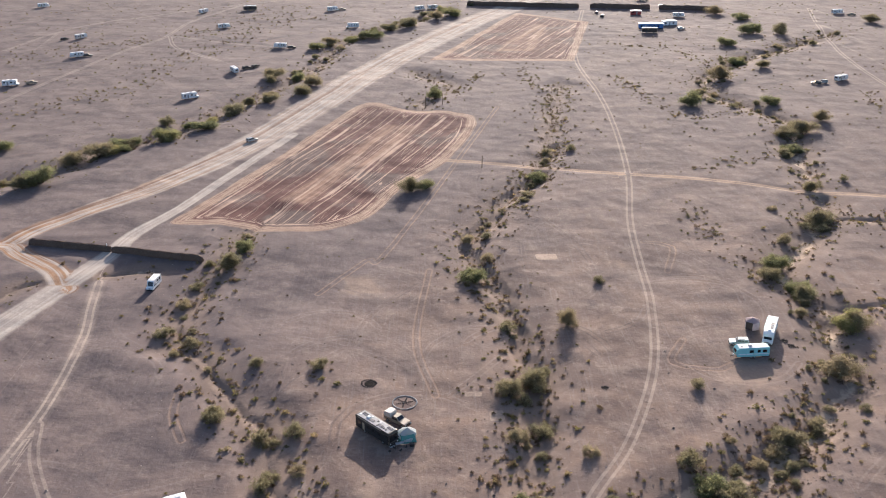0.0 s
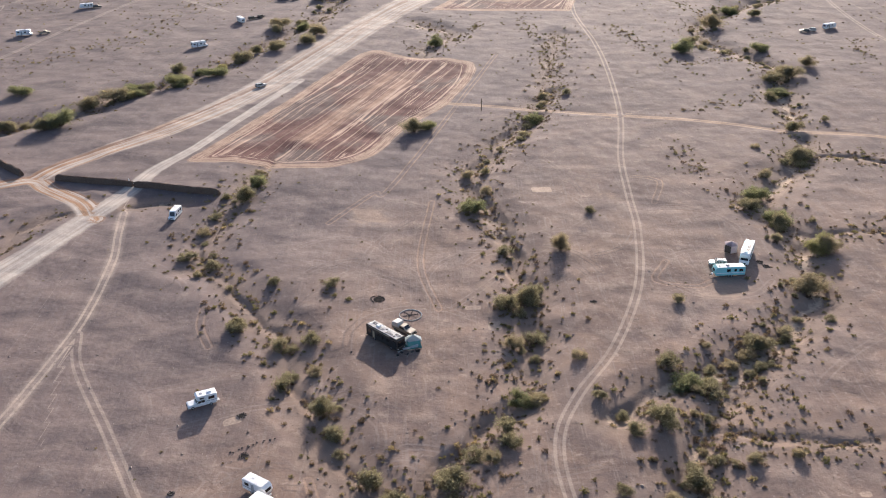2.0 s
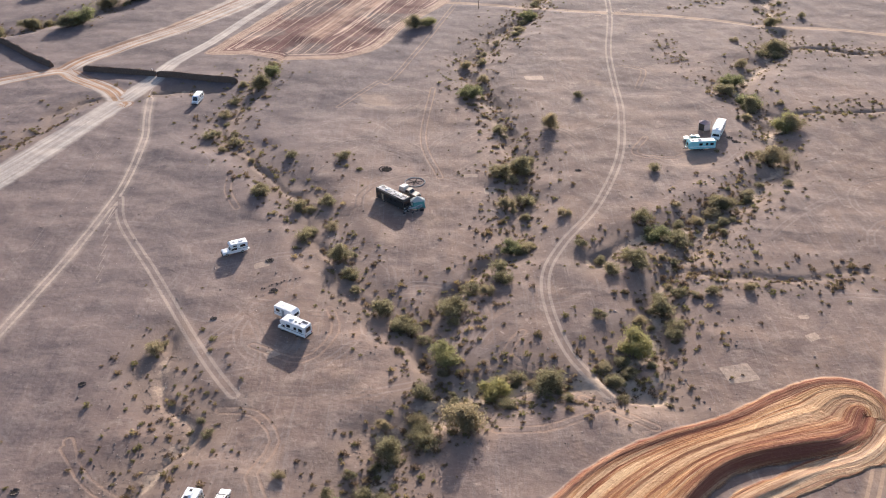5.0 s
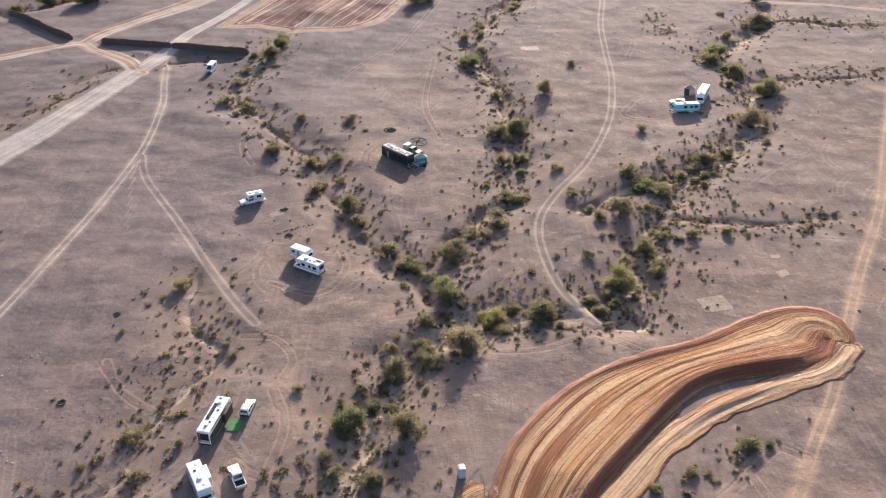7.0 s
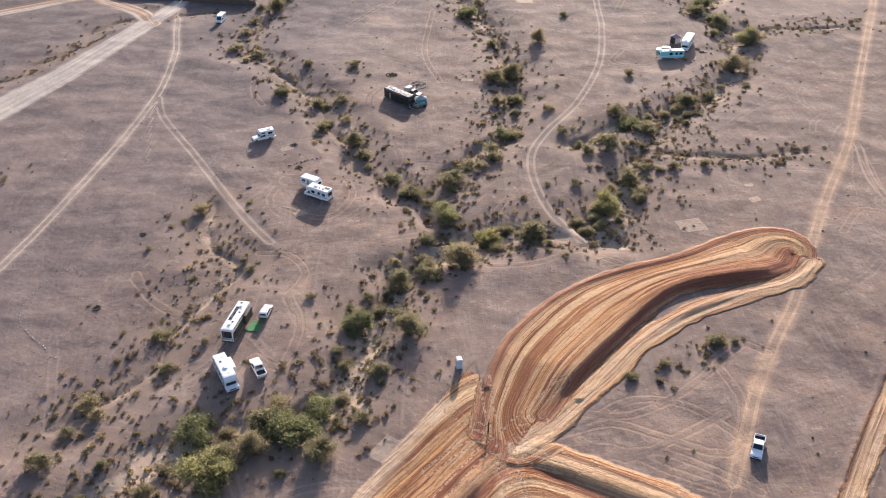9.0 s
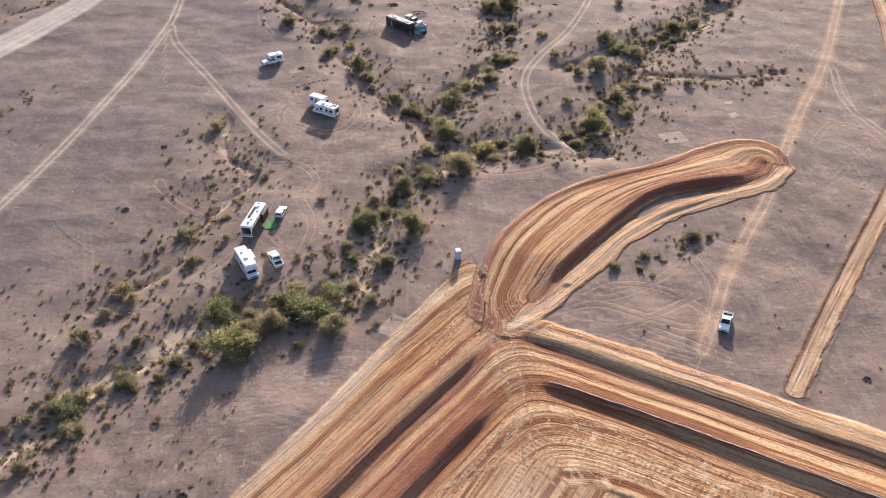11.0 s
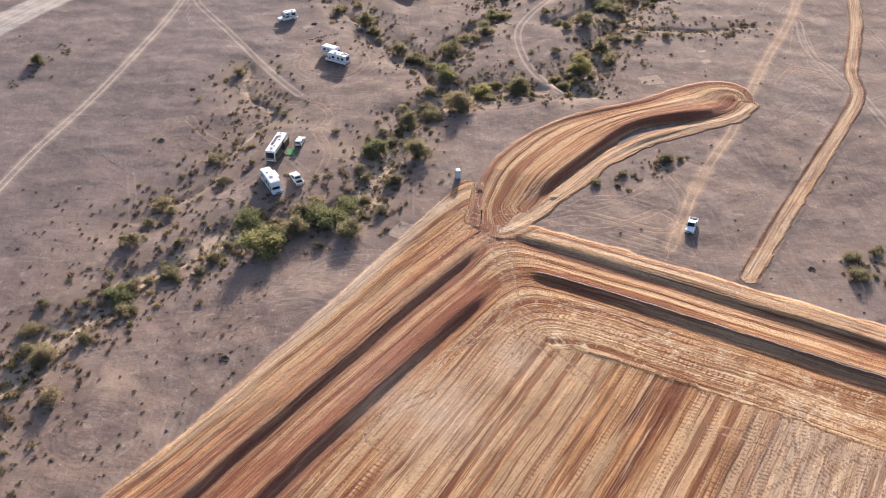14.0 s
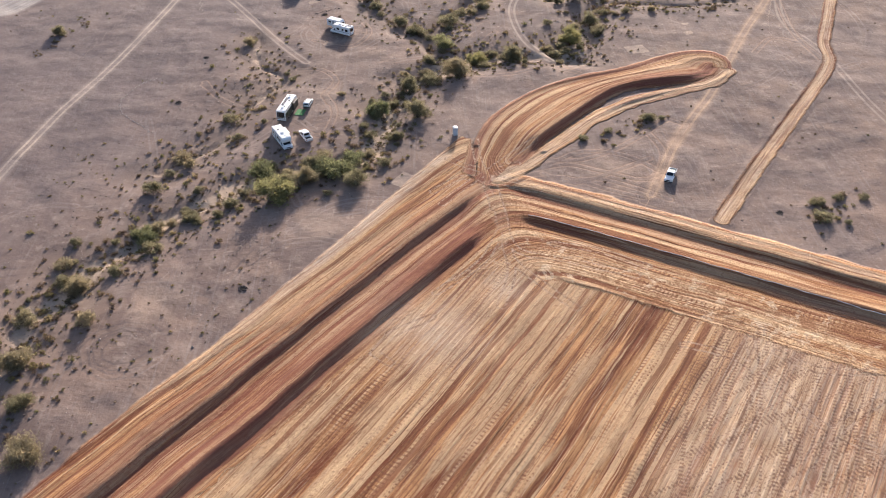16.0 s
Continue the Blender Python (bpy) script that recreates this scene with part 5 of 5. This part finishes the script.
put(long_shed("long blue site cabin with a white roof beside the far pad", BLUE, ROOF, 15, 5, 3.0), 134, 612, -4)
put(long_shed("white site cabin by the far camp", WHITE, ROOF, 9, 4, 2.8), 148, 622, 8)
put(long_shed("red stall with a pale roof near the far wall", REDP, ROOF, 7, 4, 2.6), 134, 662, -5)


# ---- earth berms ----
def berm(label, pts, tall, foot, seed):
    """A steep bank of pushed-up earth along a line."""
    line = curve_through(pts, 0.9)
    tang = np.gradient(line, axis=0)
    tang /= np.linalg.norm(tang, axis=1)[:, None] + 1e-9
    nor = np.stack([-tang[:, 1], tang[:, 0]], 1)
    bm, rows = bmesh.new(), []
    cross = ((-1.0, -0.3), (-0.82, 0.35), (-0.62, 0.8), (-0.32, 1.0), (0.25, 1.0), (0.6, 0.72), (0.85, 0.3), (1.05, -0.3))
    for k, (p, q) in enumerate(zip(line, nor)):
        end = min(1.0, 0.8 + min(k, len(line) - 1 - k) * 0.2)
        row = []
        for u, v in cross:
            jit = noise.noise((p[0] * 0.35 + u * 2 + seed, p[1] * 0.35, v * 2))
            jit2 = noise.noise((p[0] * 1.1 + seed, p[1] * 1.1, u * 3))
            x, y = p + q * (u * foot * (1 + 0.25 * jit))
            z = height(*p) + (v * tall * (1 + 0.16 * jit + 0.1 * jit2) if v > 0 else -0.3) * end
            row.append(bm.verts.new((x, y, z)))
        rows.append(row)
    for a, b in zip(rows, rows[1:]):
        for k in range(len(cross) - 1):
            bm.faces.new((a[k], a[k + 1], b[k + 1], b[k]))
    bm.faces.new(rows[0])
    bm.faces.new(rows[-1][::-1])
    bmesh.ops.recalc_face_normals(bm, faces=bm.faces[:])
    ob = part("earth_berm", bm, BERM, None)
    return tagged(ob, label, "berm", "earth berms")


berm("long dark bank of pushed-up earth across the road", [(-130, 276.5), (-117, 273), (-102.2, 269.5)], 2.0, 0.85, 1)
berm("long dark bank of pushed-up earth beside the gate", [(-101.6, 269.2), (-88, 265), (-72, 260.5)], 2.0, 0.85, 5)
berm("dark bank of pushed-up earth beside the orange loop", [(-180, 316), (-165, 302), (-155, 291), (-143, 280)], 2.1, 0.9, 9)
berm("far bank of dark earth closing the pads", [(20, 706), (60, 698), (99, 691)], 3.0, 1.8, 13)
berm("far bank of dark earth closing the pads", [(107, 691), (128, 687), (148, 683)], 3.0, 1.8, 17)
berm("far bank of dark earth closing the pads", [(154, 681), (170, 677), (190, 672)], 3.0, 1.8, 21)

gate = thing("chain_gate", "two pale gate posts with a chain across the gap", "gate")
part("post", rod((-1.1, 0, 0), (-1.1, 0, 2.6), 0.13), WHITE, gate)
part("post", rod((1.1, 0, 0), (1.1, 0, 1.3), 0.11), WHITE, gate)
part("bar", rod((-1.1, 0, 1.1), (1.1, 0, 1.05), 0.05), WHITE, gate)
put(gate, -102.4, 269.4, -15)


def post(label, x, y, tall, arms=True):
    o = thing("wooden_post", label, "post")
    part("shaft", rod((0, 0, -0.2), (0.05, 0, tall), 0.16, None, 8, 0.11), WOOD, o)
    if arms:
        part("crosspiece", rod((-0.7, 0, tall * 0.62), (0.7, 0.1, tall * 0.75), 0.08, None, 6), WOOD, o)
    return put(o, x, y, 20)


post("tall weathered wooden post beside the crossing track", 15.2, 343, 5.0)
post("tall weathered wooden post near the pad", -7.2, 433, 5.5, False)
post("tall weathered wooden post near the pad", 0.6, 434, 5.5, False)
post("thin dead stake at the junction of the cuttings", 4.8, 27.2, 2.4)


# ---- stones and rings ----
def stone_mesh(name, seed, mat):
    rnd = random.Random(seed)
    bm = bmesh.new()
    bmesh.ops.create_icosphere(bm, subdivisions=1, radius=0.5)
    for v in bm.verts:
        v.co *= rnd.uniform(0.75, 1.15)
        v.co.z *= 0.65
    me = bpy.data.meshes.new(name)
    bm.to_mesh(me)
    bm.free()
    me.materials.append(mat)
    return me


PALE_STONES = [stone_mesh("stone", k, STONE) for k in range(4)]
DARK_STONES = [stone_mesh("stone", k + 9, STONED) for k in range(4)]


def lay_stone(parent, meshes, x, y, size, rnd):
    ob = new("stone", rnd.choice(meshes))
    ob.parent = parent
    wx, wy = parent.location.x + x, parent.location.y + y
    ob.matrix_basis = pose(x, y, height(wx, wy) - parent.location.z + size * 0.18, rnd.uniform(-20, 20), rnd.uniform(-20, 20), rnd.uniform(0, 360)) @ Matrix.Diagonal((size, size, size, 1))


def stone_circle(x, y, r):
    rnd = random.Random(5)
    o = put(thing("stone_circle", "circle of whitewashed stones with dark stone spokes laid on the gravel", "stone circle"), x, y, 0)
    for k in range(58):
        a = k * 2 * math.pi / 58
        lay_stone(o, PALE_STONES, r * math.cos(a), r * math.sin(a), rnd.uniform(0.34, 0.46), rnd)
    for k in range(6):
        a = k * math.pi / 3 + 0.3
        for q in np.arange(0.5, r - 0.5, 0.45):
            lay_stone(o, DARK_STONES, q * math.cos(a), q * math.sin(a), rnd.uniform(0.3, 0.45), rnd)
    for k in range(5):
        lay_stone(o, DARK_STONES, rnd.uniform(-0.4, 0.4), rnd.uniform(-0.4, 0.4), 0.5, rnd)
    return o


stone_circle(-9.1, 183.4, 2.75)


def fire_ring(x, y, r, label, seed):
    rnd = random.Random(seed)
    o = put(thing("fire_ring", label, "fire ring", "fire rings"), x, y, 0)
    ash = bmesh.new()
    bmesh.ops.create_cone(ash, cap_ends=True, segments=18, radius1=r * 0.95, radius2=r * 0.6, depth=0.1, matrix=Matrix.Translation((0, 0, 0.03)))
    part("ash_bed", ash, ASH, o, "black ash")
    n = max(9, int(r * 13))
    for k in range(n):
        a = k * 2 * math.pi / n
        lay_stone(o, DARK_STONES, r * math.cos(a) + rnd.uniform(-0.1, 0.1), r * math.sin(a) + rnd.uniform(-0.1, 0.1), rnd.uniform(0.35, 0.6), rnd)
    return o


for k, (x, y, r) in enumerate(((-17.7, 191.3, 1.7), (-40.5, 129, 0.8), (-46, -17.6, 0.8), (-73.5, 95, 0.7), (-76, 66, 0.8), (36.7, 187, 0.7), (-43.3, 142, 0.8), (-52, 118, 0.5), (73, 6, 0.7), (86, 206, 0.8), (85, 208.5, 0.8), (1, 110, 0.5))):
    fire_ring(x, y, r, "blackened ring of stones round an old camp fire", k)


def stone_row(label, pts, n, meshes, size, seed):
    rnd = random.Random(seed)
    line = curve_through(pts, 0.5)
    o = put(thing("stone_row", label, "stone row", "stone rows"), *line[0], 0)
    for k in range(n):
        p = line[int(k / (n - 1) * (len(line) - 1))]
        lay_stone(o, meshes, p[0] - o.location.x + rnd.uniform(-0.3, 0.3), p[1] - o.location.y + rnd.uniform(-0.3, 0.3), size * rnd.uniform(0.7, 1.3), rnd)


stone_row("row of dark stones along a camp site", [(-43.2, 130), (-39, 132.4), (-35.2, 134)], 12, DARK_STONES, 0.5, 1)
stone_row("curved row of pale stones on the gravel", [(-86, 82), (-90, 78), (-92.5, 69), (-90, 61), (-80, 50.5)], 40, PALE_STONES, 0.36, 2)

# hose along the ditch of the graded field
hose = bpy.data.curves.new("hose", "CURVE")
hose.dimensions, hose.bevel_depth, hose.bevel_resolution = "3D", 0.055, 2
sp = hose.splines.new("POLY")
hl = curve_through([(15.5, 6.8), (26, 1.2), (35.5, -4.2), (56.5, -16.6), (82, -31.6), (110, -47.8)], 0.8)
sp.points.add(len(hl) - 1)
for pt, (x, y) in zip(sp.points, hl):
    y += 0.08 * math.sin(x * 0.7) + 0.05 * math.sin(x * 1.9)
    pt.co = (x, y, height(x, y) + 0.07, 1)
hose.materials.append(WHITEROPE)
tagged(new("hose", hose), "thin white hose laid along the shaded ditch", "hose")


# ---- plants ----
def leaf_cloud(rnd, lobes, count, size):
    """Small leaves scattered through several lobes, thicker towards their skins."""
    P, Q = np.zeros((count, 3)), rnd.randint(0, len(lobes), count)
    d = rnd.normal(size=(count, 3))
    d /= np.linalg.norm(d, axis=1)[:, None]
    rad = rnd.uniform(0.1, 1.0, count) ** 0.6
    ragged = 1 + 0.28 * np.sin(d[:, 0] * 7 + Q) * np.sin(d[:, 1] * 6 + 2 * Q) + rnd.uniform(-0.2, 0.6, count) * (rnd.uniform(size=count) < 0.5)
    L = np.array(lobes)[Q]
    P = L[:, :3] + d * (rad * ragged)[:, None] * L[:, 3:4] * np.array((1, 1, 0.85))
    P = P[P[:, 2] > 0.06]
    n = len(P)
    a = rnd.normal(size=(n, 3))
    a /= np.linalg.norm(a, axis=1)[:, None]
    b = np.cross(a, rnd.normal(size=(n, 3)))
    b /= np.linalg.norm(b, axis=1)[:, None]
    s = size * rnd.uniform(0.6, 1.4, n)[:, None]
    V = np.stack([P - a * s - b * s * 0.5, P - a * s * 0.8 + b * s * 0.55, P + a * s * 1.3], 1).reshape(-1, 3)
    return V, np.arange(3 * n).reshape(-1, 3)


def bush_kind(seed, leafy, tall, mat, leaf):
    """Meshes of one bush of radius 1: stems and crown."""
    rnd = np.random.RandomState(seed)
    lobes, stems = [], bmesh.new()
    for k in range(rnd.randint(9, 13)):
        a, q = rnd.uniform(0, 2 * math.pi), rnd.uniform(0.1, 0.68)
        z, r = tall * rnd.uniform(0.28, 0.8) * (1.15 - 0.75 * q), rnd.uniform(0.28, 0.46)
        lobes.append((q * math.cos(a), q * math.sin(a), z, r))
        rod((0.05 * math.cos(a), 0.05 * math.sin(a), -0.1), (q * 0.5 * math.cos(a), q * 0.5 * math.sin(a), z * 0.55), 0.035, stems, 5, 0.022)
        rod((q * 0.5 * math.cos(a), q * 0.5 * math.sin(a), z * 0.55), (q * math.cos(a), q * math.sin(a), z * 1.1), 0.022, stems, 5, 0.008)
    V, F = leaf_cloud(rnd, lobes, leafy, leaf)
    crown = bpy.data.meshes.new("crown")
    crown.from_pydata(V.tolist(), [], F.tolist())
    crown.materials.append(mat)
    trunk = bpy.data.meshes.new("stems")
    stems.to_mesh(trunk)
    stems.free()
    trunk.materials.append(BARK)
    return crown, trunk


BIG = [bush_kind(k, 6400, 1.2, LEAFG if k % 2 else LEAF, 0.038) for k in range(6)]
SMALL = [bush_kind(k + 20, 2300, 0.95, LEAF, 0.05) for k in range(5)]


def bush(x, y, r, rnd):
    big = r > 2.5
    crown, stems = rnd.choice(BIG if big else SMALL)
    o = tagged(new("palo_verde" if big else "creosote_bush"), "spreading yellow-green desert tree at the edge of a wash" if big else "rounded olive creosote bush on gravel",
               "tree" if big else "bush", "trees along the washes" if big else "bushes along the washes")
    for name, me in (("trunk", stems), ("crown", crown)):
        c = new(name, me)
        c.parent = o
    s = r * rnd.uniform(1.2, 1.42)
    o.matrix_world = pose(x, y, height(x, y), 0, 0, rnd.uniform(0, 360)) @ Matrix.Diagonal((s, s, s * rnd.uniform(0.75, 1.0) * (1 if r < 4 else 0.8), 1))


BUSHES_NEAR = [(-44, 17, 4.5), (-48, 29, 3.6), (-31, 28, 4.7), (-26, 34, 3.0), (-73, 22, 2.5), (-71, 3, 2.8), (-80, -16, 2.8), (-10, 56, 3.4), (-20, 59, 2.8), (-12, 76, 3.0), (-7, 81, 2.7), (-1, 103, 3.2), (2, 82, 3.7),
               (8, 93, 2.8), (-24, 22, 2.7), (-67, 34, 1.7), (-54, 14, 2.0), (-62, 11, 1.8), (-74, -11, 1.7), (52, 51, 1.8), (82, 9, 1.4), (-62, 106, 2.2), (-124, 116, 2.6), (-10, 115, 2.6), (-18, 31, 1.7), (-35, 30, 3.2), (-66, 8, 1.5), (-37, 24, 2.6), (-41, 22, 2.6)]
BUSHES_FIELD = [(-82, -14, 2.1), (-86, -39, 3.6), (-77, -63, 3.3), (82, 3, 2.2), (83, 10, 1.5), (88, 11, 1.2), (87, 1, 1.0), (94, 11, 1.1), (-88, -26, 2.2), (-80, -50, 2.0), (-15, 44, 1.8), (-22, 47, 1.7), (-16, 65, 2.0), (-86, -8, 1.8)]
BUSHES_MID = [(47, 120, 3.3), (38, 106, 3.6), (72, 166, 3.2), (93, 194, 4.6), (43, 136, 3.5), (21, 191, 3.9), (15, 186, 3.0), (32, 218, 2.9), (9, 246, 4.2), (-16, 121, 2.5), (1, 120, 3.1), (-36, 153, 2.4), (-39, 169, 2.2), (-50, 177, 2.6), (-24, 135, 2.3),
              (-27, 144, 2.7), (19, 94, 3.6), (15, 147, 2.7), (12, 136, 2.4), (21, 172, 2.5), (30, 162, 1.8), (-72, 216, 2.5), (-64, 211, 2.1), (52, 152, 3.1), (105, 215, 3.7), (99, 236, 3.9), (98, 253, 3.6), (123, 290, 4.4), (37, 134, 2.3)]
BUSHES_SPARSE = [(-63, 258, 3.4), (-61, 270, 3.2), (-60, 57, 2.0), (-57, 47, 1.6), (51, 51, 1.9), (40, 45, 1.1), (33, 41, 1.3), (-12, 114, 1.8), (58, 187, 1.9), (44, 244, 1.8), (-31, 69, 1.1), (-46, 81, 1.2), (-30, 198, 1.9), (68, 126, 1.5), (55, 51, 1.1),
                 (32, 116, 1.4), (35, 101, 1.9), (8, 126, 1.9), (-30, 158, 1.7), (-45, 199, 1.7)]
BUSHES_FAR = [(35, 332, 3.3), (-11, 320, 3.6), (-6, 322, 3.2), (116, 431, 5.4), (142, 478, 5.2), (160, 515, 5.0), (151, 384, 5.5), (131, 317, 2.8), (123, 288, 4.1), (93, 244, 3.3), (98, 233, 3.2), (104, 216, 3.7), (-3, 452, 3.7), (164, 400, 3.9), (139, 362, 4.0), (-148, 333, 5.3),
              (-136, 364, 5.6), (-116, 385, 5.0), (-103, 401, 4.5), (-96, 428, 5.0), (-81, 445, 4.4), (-69, 457, 4.5), (-87, 493, 6.0), (-66, 474, 5.0), (-73, 561, 4.6), (144, 381, 4.2), (124, 445, 3.6)]
BUSHES_FARTHEST = [(-66, 577, 4.3), (-42, 592, 5.8), (-22, 628, 6.6), (8, 666, 6.6), (-55, 585, 4.4), (192, 591, 6.5), (199, 640, 6.0), (278, 623, 5.4), (170, 502, 4.0), (151, 429, 4.2), (-144, 356, 4.5), (-126, 376, 4.2), (-132, 375, 4.7), (-152, 327, 3.8),
                   (-32, 615, 5.5), (-3, 652, 5.2), (168, 559, 5.3), (-180, 375, 4.2), (209, 590, 5.4), (188, 660, 5.4)]
brnd = random.Random(3)
for group in (BUSHES_NEAR, BUSHES_FIELD, BUSHES_MID, BUSHES_SPARSE, BUSHES_FAR, BUSHES_FARTHEST):
    for x, y, r in group:
        bush(x, y, r, brnd)
# lesser bushes follow the washes
for key, every, spread in (("east", 4.6, 9), ("east_low", 3.2, 8), ("main", 2.9, 8), ("middle", 6.5, 6), ("west", 7, 6), ("north_west", 6.5, 8), ("camp", 10, 6)):
    for p in curve_through(WASHES[key], every):
        if brnd.random() < 0.75:
            x, y = p[0] + brnd.gauss(0, spread * 0.55), p[1] + brnd.gauss(0, spread * 0.55)
            if mask_at("orange", x, y) < -2.5 and abs(mask_at("rut", x, y)) > 2.5 and mask_at("road", x, y) > 1.2:
                bush(x, y, brnd.uniform(0.8, 2.4) * (1.6 if key in ("north_west",) else 1.0), brnd)

SCRUB_NEAR = {"a": [(54, 135), (69, 130), (84, 129), (99, 134)], "b": [(110, 225), (137, 231)], "c": [(132, 290), (168, 281)], "l": [(-137, 194), (-126, 219), (-113, 246)], "m": [(-125, 99), (-118, 132)], "n": [(-30, 199), (-30, 187)], "p": [(-80, 33), (-71, 41), (-63, 56), (-52, 63)], "q": [(28, 38), (38, 42), (48, 48), (54, 54)], "r": [(80, 0), (86, 6), (92, 12)]}
SCRUB_FAR = {"d": [(83, 305), (84, 275), (87, 254), (97, 235)], "e": [(88, 487), (96, 452), (108, 412), (139, 415)], "f": [(43, 509), (51, 419), (45, 348), (37, 335)], "g": [(8, 451), (21, 497)], "h": [(-198, 417), (-183, 445), (-156, 470), (-152, 533), (-129, 578), (-122, 630), (-85, 669)], "i": [(-250, 539), (-214, 575), (-160, 605), (-129, 672), (-91, 715)], "j": [(107, 563), (136, 546), (144, 503)], "k": [(205, 452), (198, 412)], "o": [(97, 339), (113, 349), (131, 358)]}
SCRUB_LINES = {**SCRUB_NEAR, **SCRUB_FAR}


def build_scrub():
    """Knee-high dry shrubs, too many to count, thick along the washes."""
    rnd = np.random.RandomState(12)
    spots = []
    def strew(line, per_metre, spread, lo, hi):
        for a, b in zip(line, line[1:]):
            for _ in range(rnd.poisson(np.hypot(*(b - a)) * per_metre)):
                u = rnd.uniform()
                p = a + (b - a) * u + rnd.normal(size=2) * spread
                spots.append((*p, rnd.uniform(lo, hi) if rnd.uniform() > 0.12 else hi * 1.35))
    for key, pts in WASHES.items():
        near = key in ("main", "camp", "east_low")
        strew(curve_through(pts), {"main": 6.5, "east_low": 6.0, "middle": 4.2, "west": 3.4, "camp": 2.8, "far_west": 0.9}.get(key, 2.6), 6.5 if near else 5.5, 0.25, 0.75)
    for key, pts in SCRUB_LINES.items():
        strew(curve_through(pts), 1.1 if key not in "qr" else 1.6, 2.6 if key not in "hi" else 9, 0.3, 0.8)
    for _ in range(520):
        spots.append((rnd.uniform(-170, 190), rnd.uniform(-60, 420), rnd.uniform(0.2, 0.5)))
    for _ in range(1500):
        spots.append((rnd.uniform(-330, 330), rnd.uniform(380, 740), rnd.uniform(0.3, 0.9)))
    for _ in range(420):
        spots.append((rnd.uniform(-100, -40), rnd.uniform(-75, 45), rnd.uniform(0.2, 0.55)))
    V, F, T, base = [], [], [], 0
    for x, y, r in spots:
        if mask_at("orange", x, y) > -1.6 or mask_at("road", x, y) < 1.15 or abs(mask_at("rut", x, y)) < 1.6 or mask_at("red", x, y) > -6:
            continue
        k = 20 if y > 250 else 44
        d = rnd.normal(size=(k, 3))
        d /= np.linalg.norm(d, axis=1)[:, None]
        d[:, 2] = np.abs(d[:, 2])
        c = np.array((x, y, height(x, y)))
        P = c + d * r * rnd.uniform(0.35, 1.0, (k, 1)) * np.array((1, 1, 0.85))
        a = d + rnd.normal(size=(k, 3)) * 0.5
        a /= np.linalg.norm(a, axis=1)[:, None]
        b = np.cross(a, rnd.normal(size=(k, 3)))
        b /= np.linalg.norm(b, axis=1)[:, None] + 1e-9
        s = r * rnd.uniform(0.2, 0.4, (k, 1)) * (1.3 if y > 250 else 1)
        V.append(np.stack([P - a * s - b * s * 0.4, P - a * s * 0.6 + b * s * 0.45, P + a * s], 1).reshape(-1, 3))
        F.append(np.arange(3 * k).reshape(-1, 3) + base)
        T.append(np.full(3 * k, rnd.uniform()))
        base += 3 * k
    V, F, T = np.concatenate(V), np.concatenate(F), np.concatenate(T)
    me = bpy.data.meshes.new("desert_scrub")
    me.from_pydata(V.tolist(), [], F.tolist())
    me.attributes.new("tone", "FLOAT", "POINT").data.foreach_set("value", T.astype(np.float32))
    me.materials.append(SCRUB)
    tagged(new("desert_scrub", me), "low dry brown and olive shrubs thick along the washes", "shrubs", kind="stuff")


build_scrub()


def build_gravel():
    """Loose stones, too many to count, on the slopes beside the washes."""
    rnd = np.random.RandomState(31)
    V, F, base = [], [], 0
    octa = np.array([(1, 0, 0), (-1, 0, 0), (0, 1, 0), (0, -1, 0), (0, 0, 0.7), (0, 0, -0.7)], float)
    faces = np.array([(0, 2, 4), (2, 1, 4), (1, 3, 4), (3, 0, 4), (2, 0, 5), (1, 2, 5), (3, 1, 5), (0, 3, 5)])
    lines = [curve_through(WASHES[k], 2.0) for k in ("main", "camp", "east_low", "west", "middle")]
    for k in range(9000):
        if k % 3:
            line = lines[rnd.choice(5, p=(0.42, 0.16, 0.16, 0.13, 0.13))]
            x, y = line[rnd.randint(len(line))] + rnd.normal(size=2) * 8
        else:
            x, y = rnd.uniform(-110, 110), rnd.uniform(-75, 210)
        if mask_at("orange", x, y) > -0.5 or mask_at("road", x, y) < 1.0 or abs(mask_at("rut", x, y)) < 1.3:
            continue
        r = rnd.uniform(0.06, 0.2) * (1 + (rnd.uniform() < 0.06))
        a = rnd.uniform(0, 6.28)
        P = octa * rnd.uniform(0.6, 1.2, (6, 1)) * r
        P = np.stack([P[:, 0] * math.cos(a) - P[:, 1] * math.sin(a) + x, P[:, 0] * math.sin(a) + P[:, 1] * math.cos(a) + y, P[:, 2] + height(x, y) + r * 0.2], 1)
        V.append(P)
        F.append(faces + base)
        base += 6
    me = bpy.data.meshes.new("loose_stones")
    me.from_pydata(np.concatenate(V).tolist(), [], np.concatenate(F).tolist())
    me.materials.append(GRAVEL)
    tagged(new("loose_stones", me), "loose grey and tan stones scattered over the gravel slopes", "stones", kind="stuff")


def gravel_material():
    n = Nodes("loose_stone")
    c = n.mix(n.island(), (0.10, 0.078, 0.07), (0.42, 0.34, 0.28))
    return n.done(c, 0.9, 0, 0.2)


GRAVEL = gravel_material()
build_gravel()
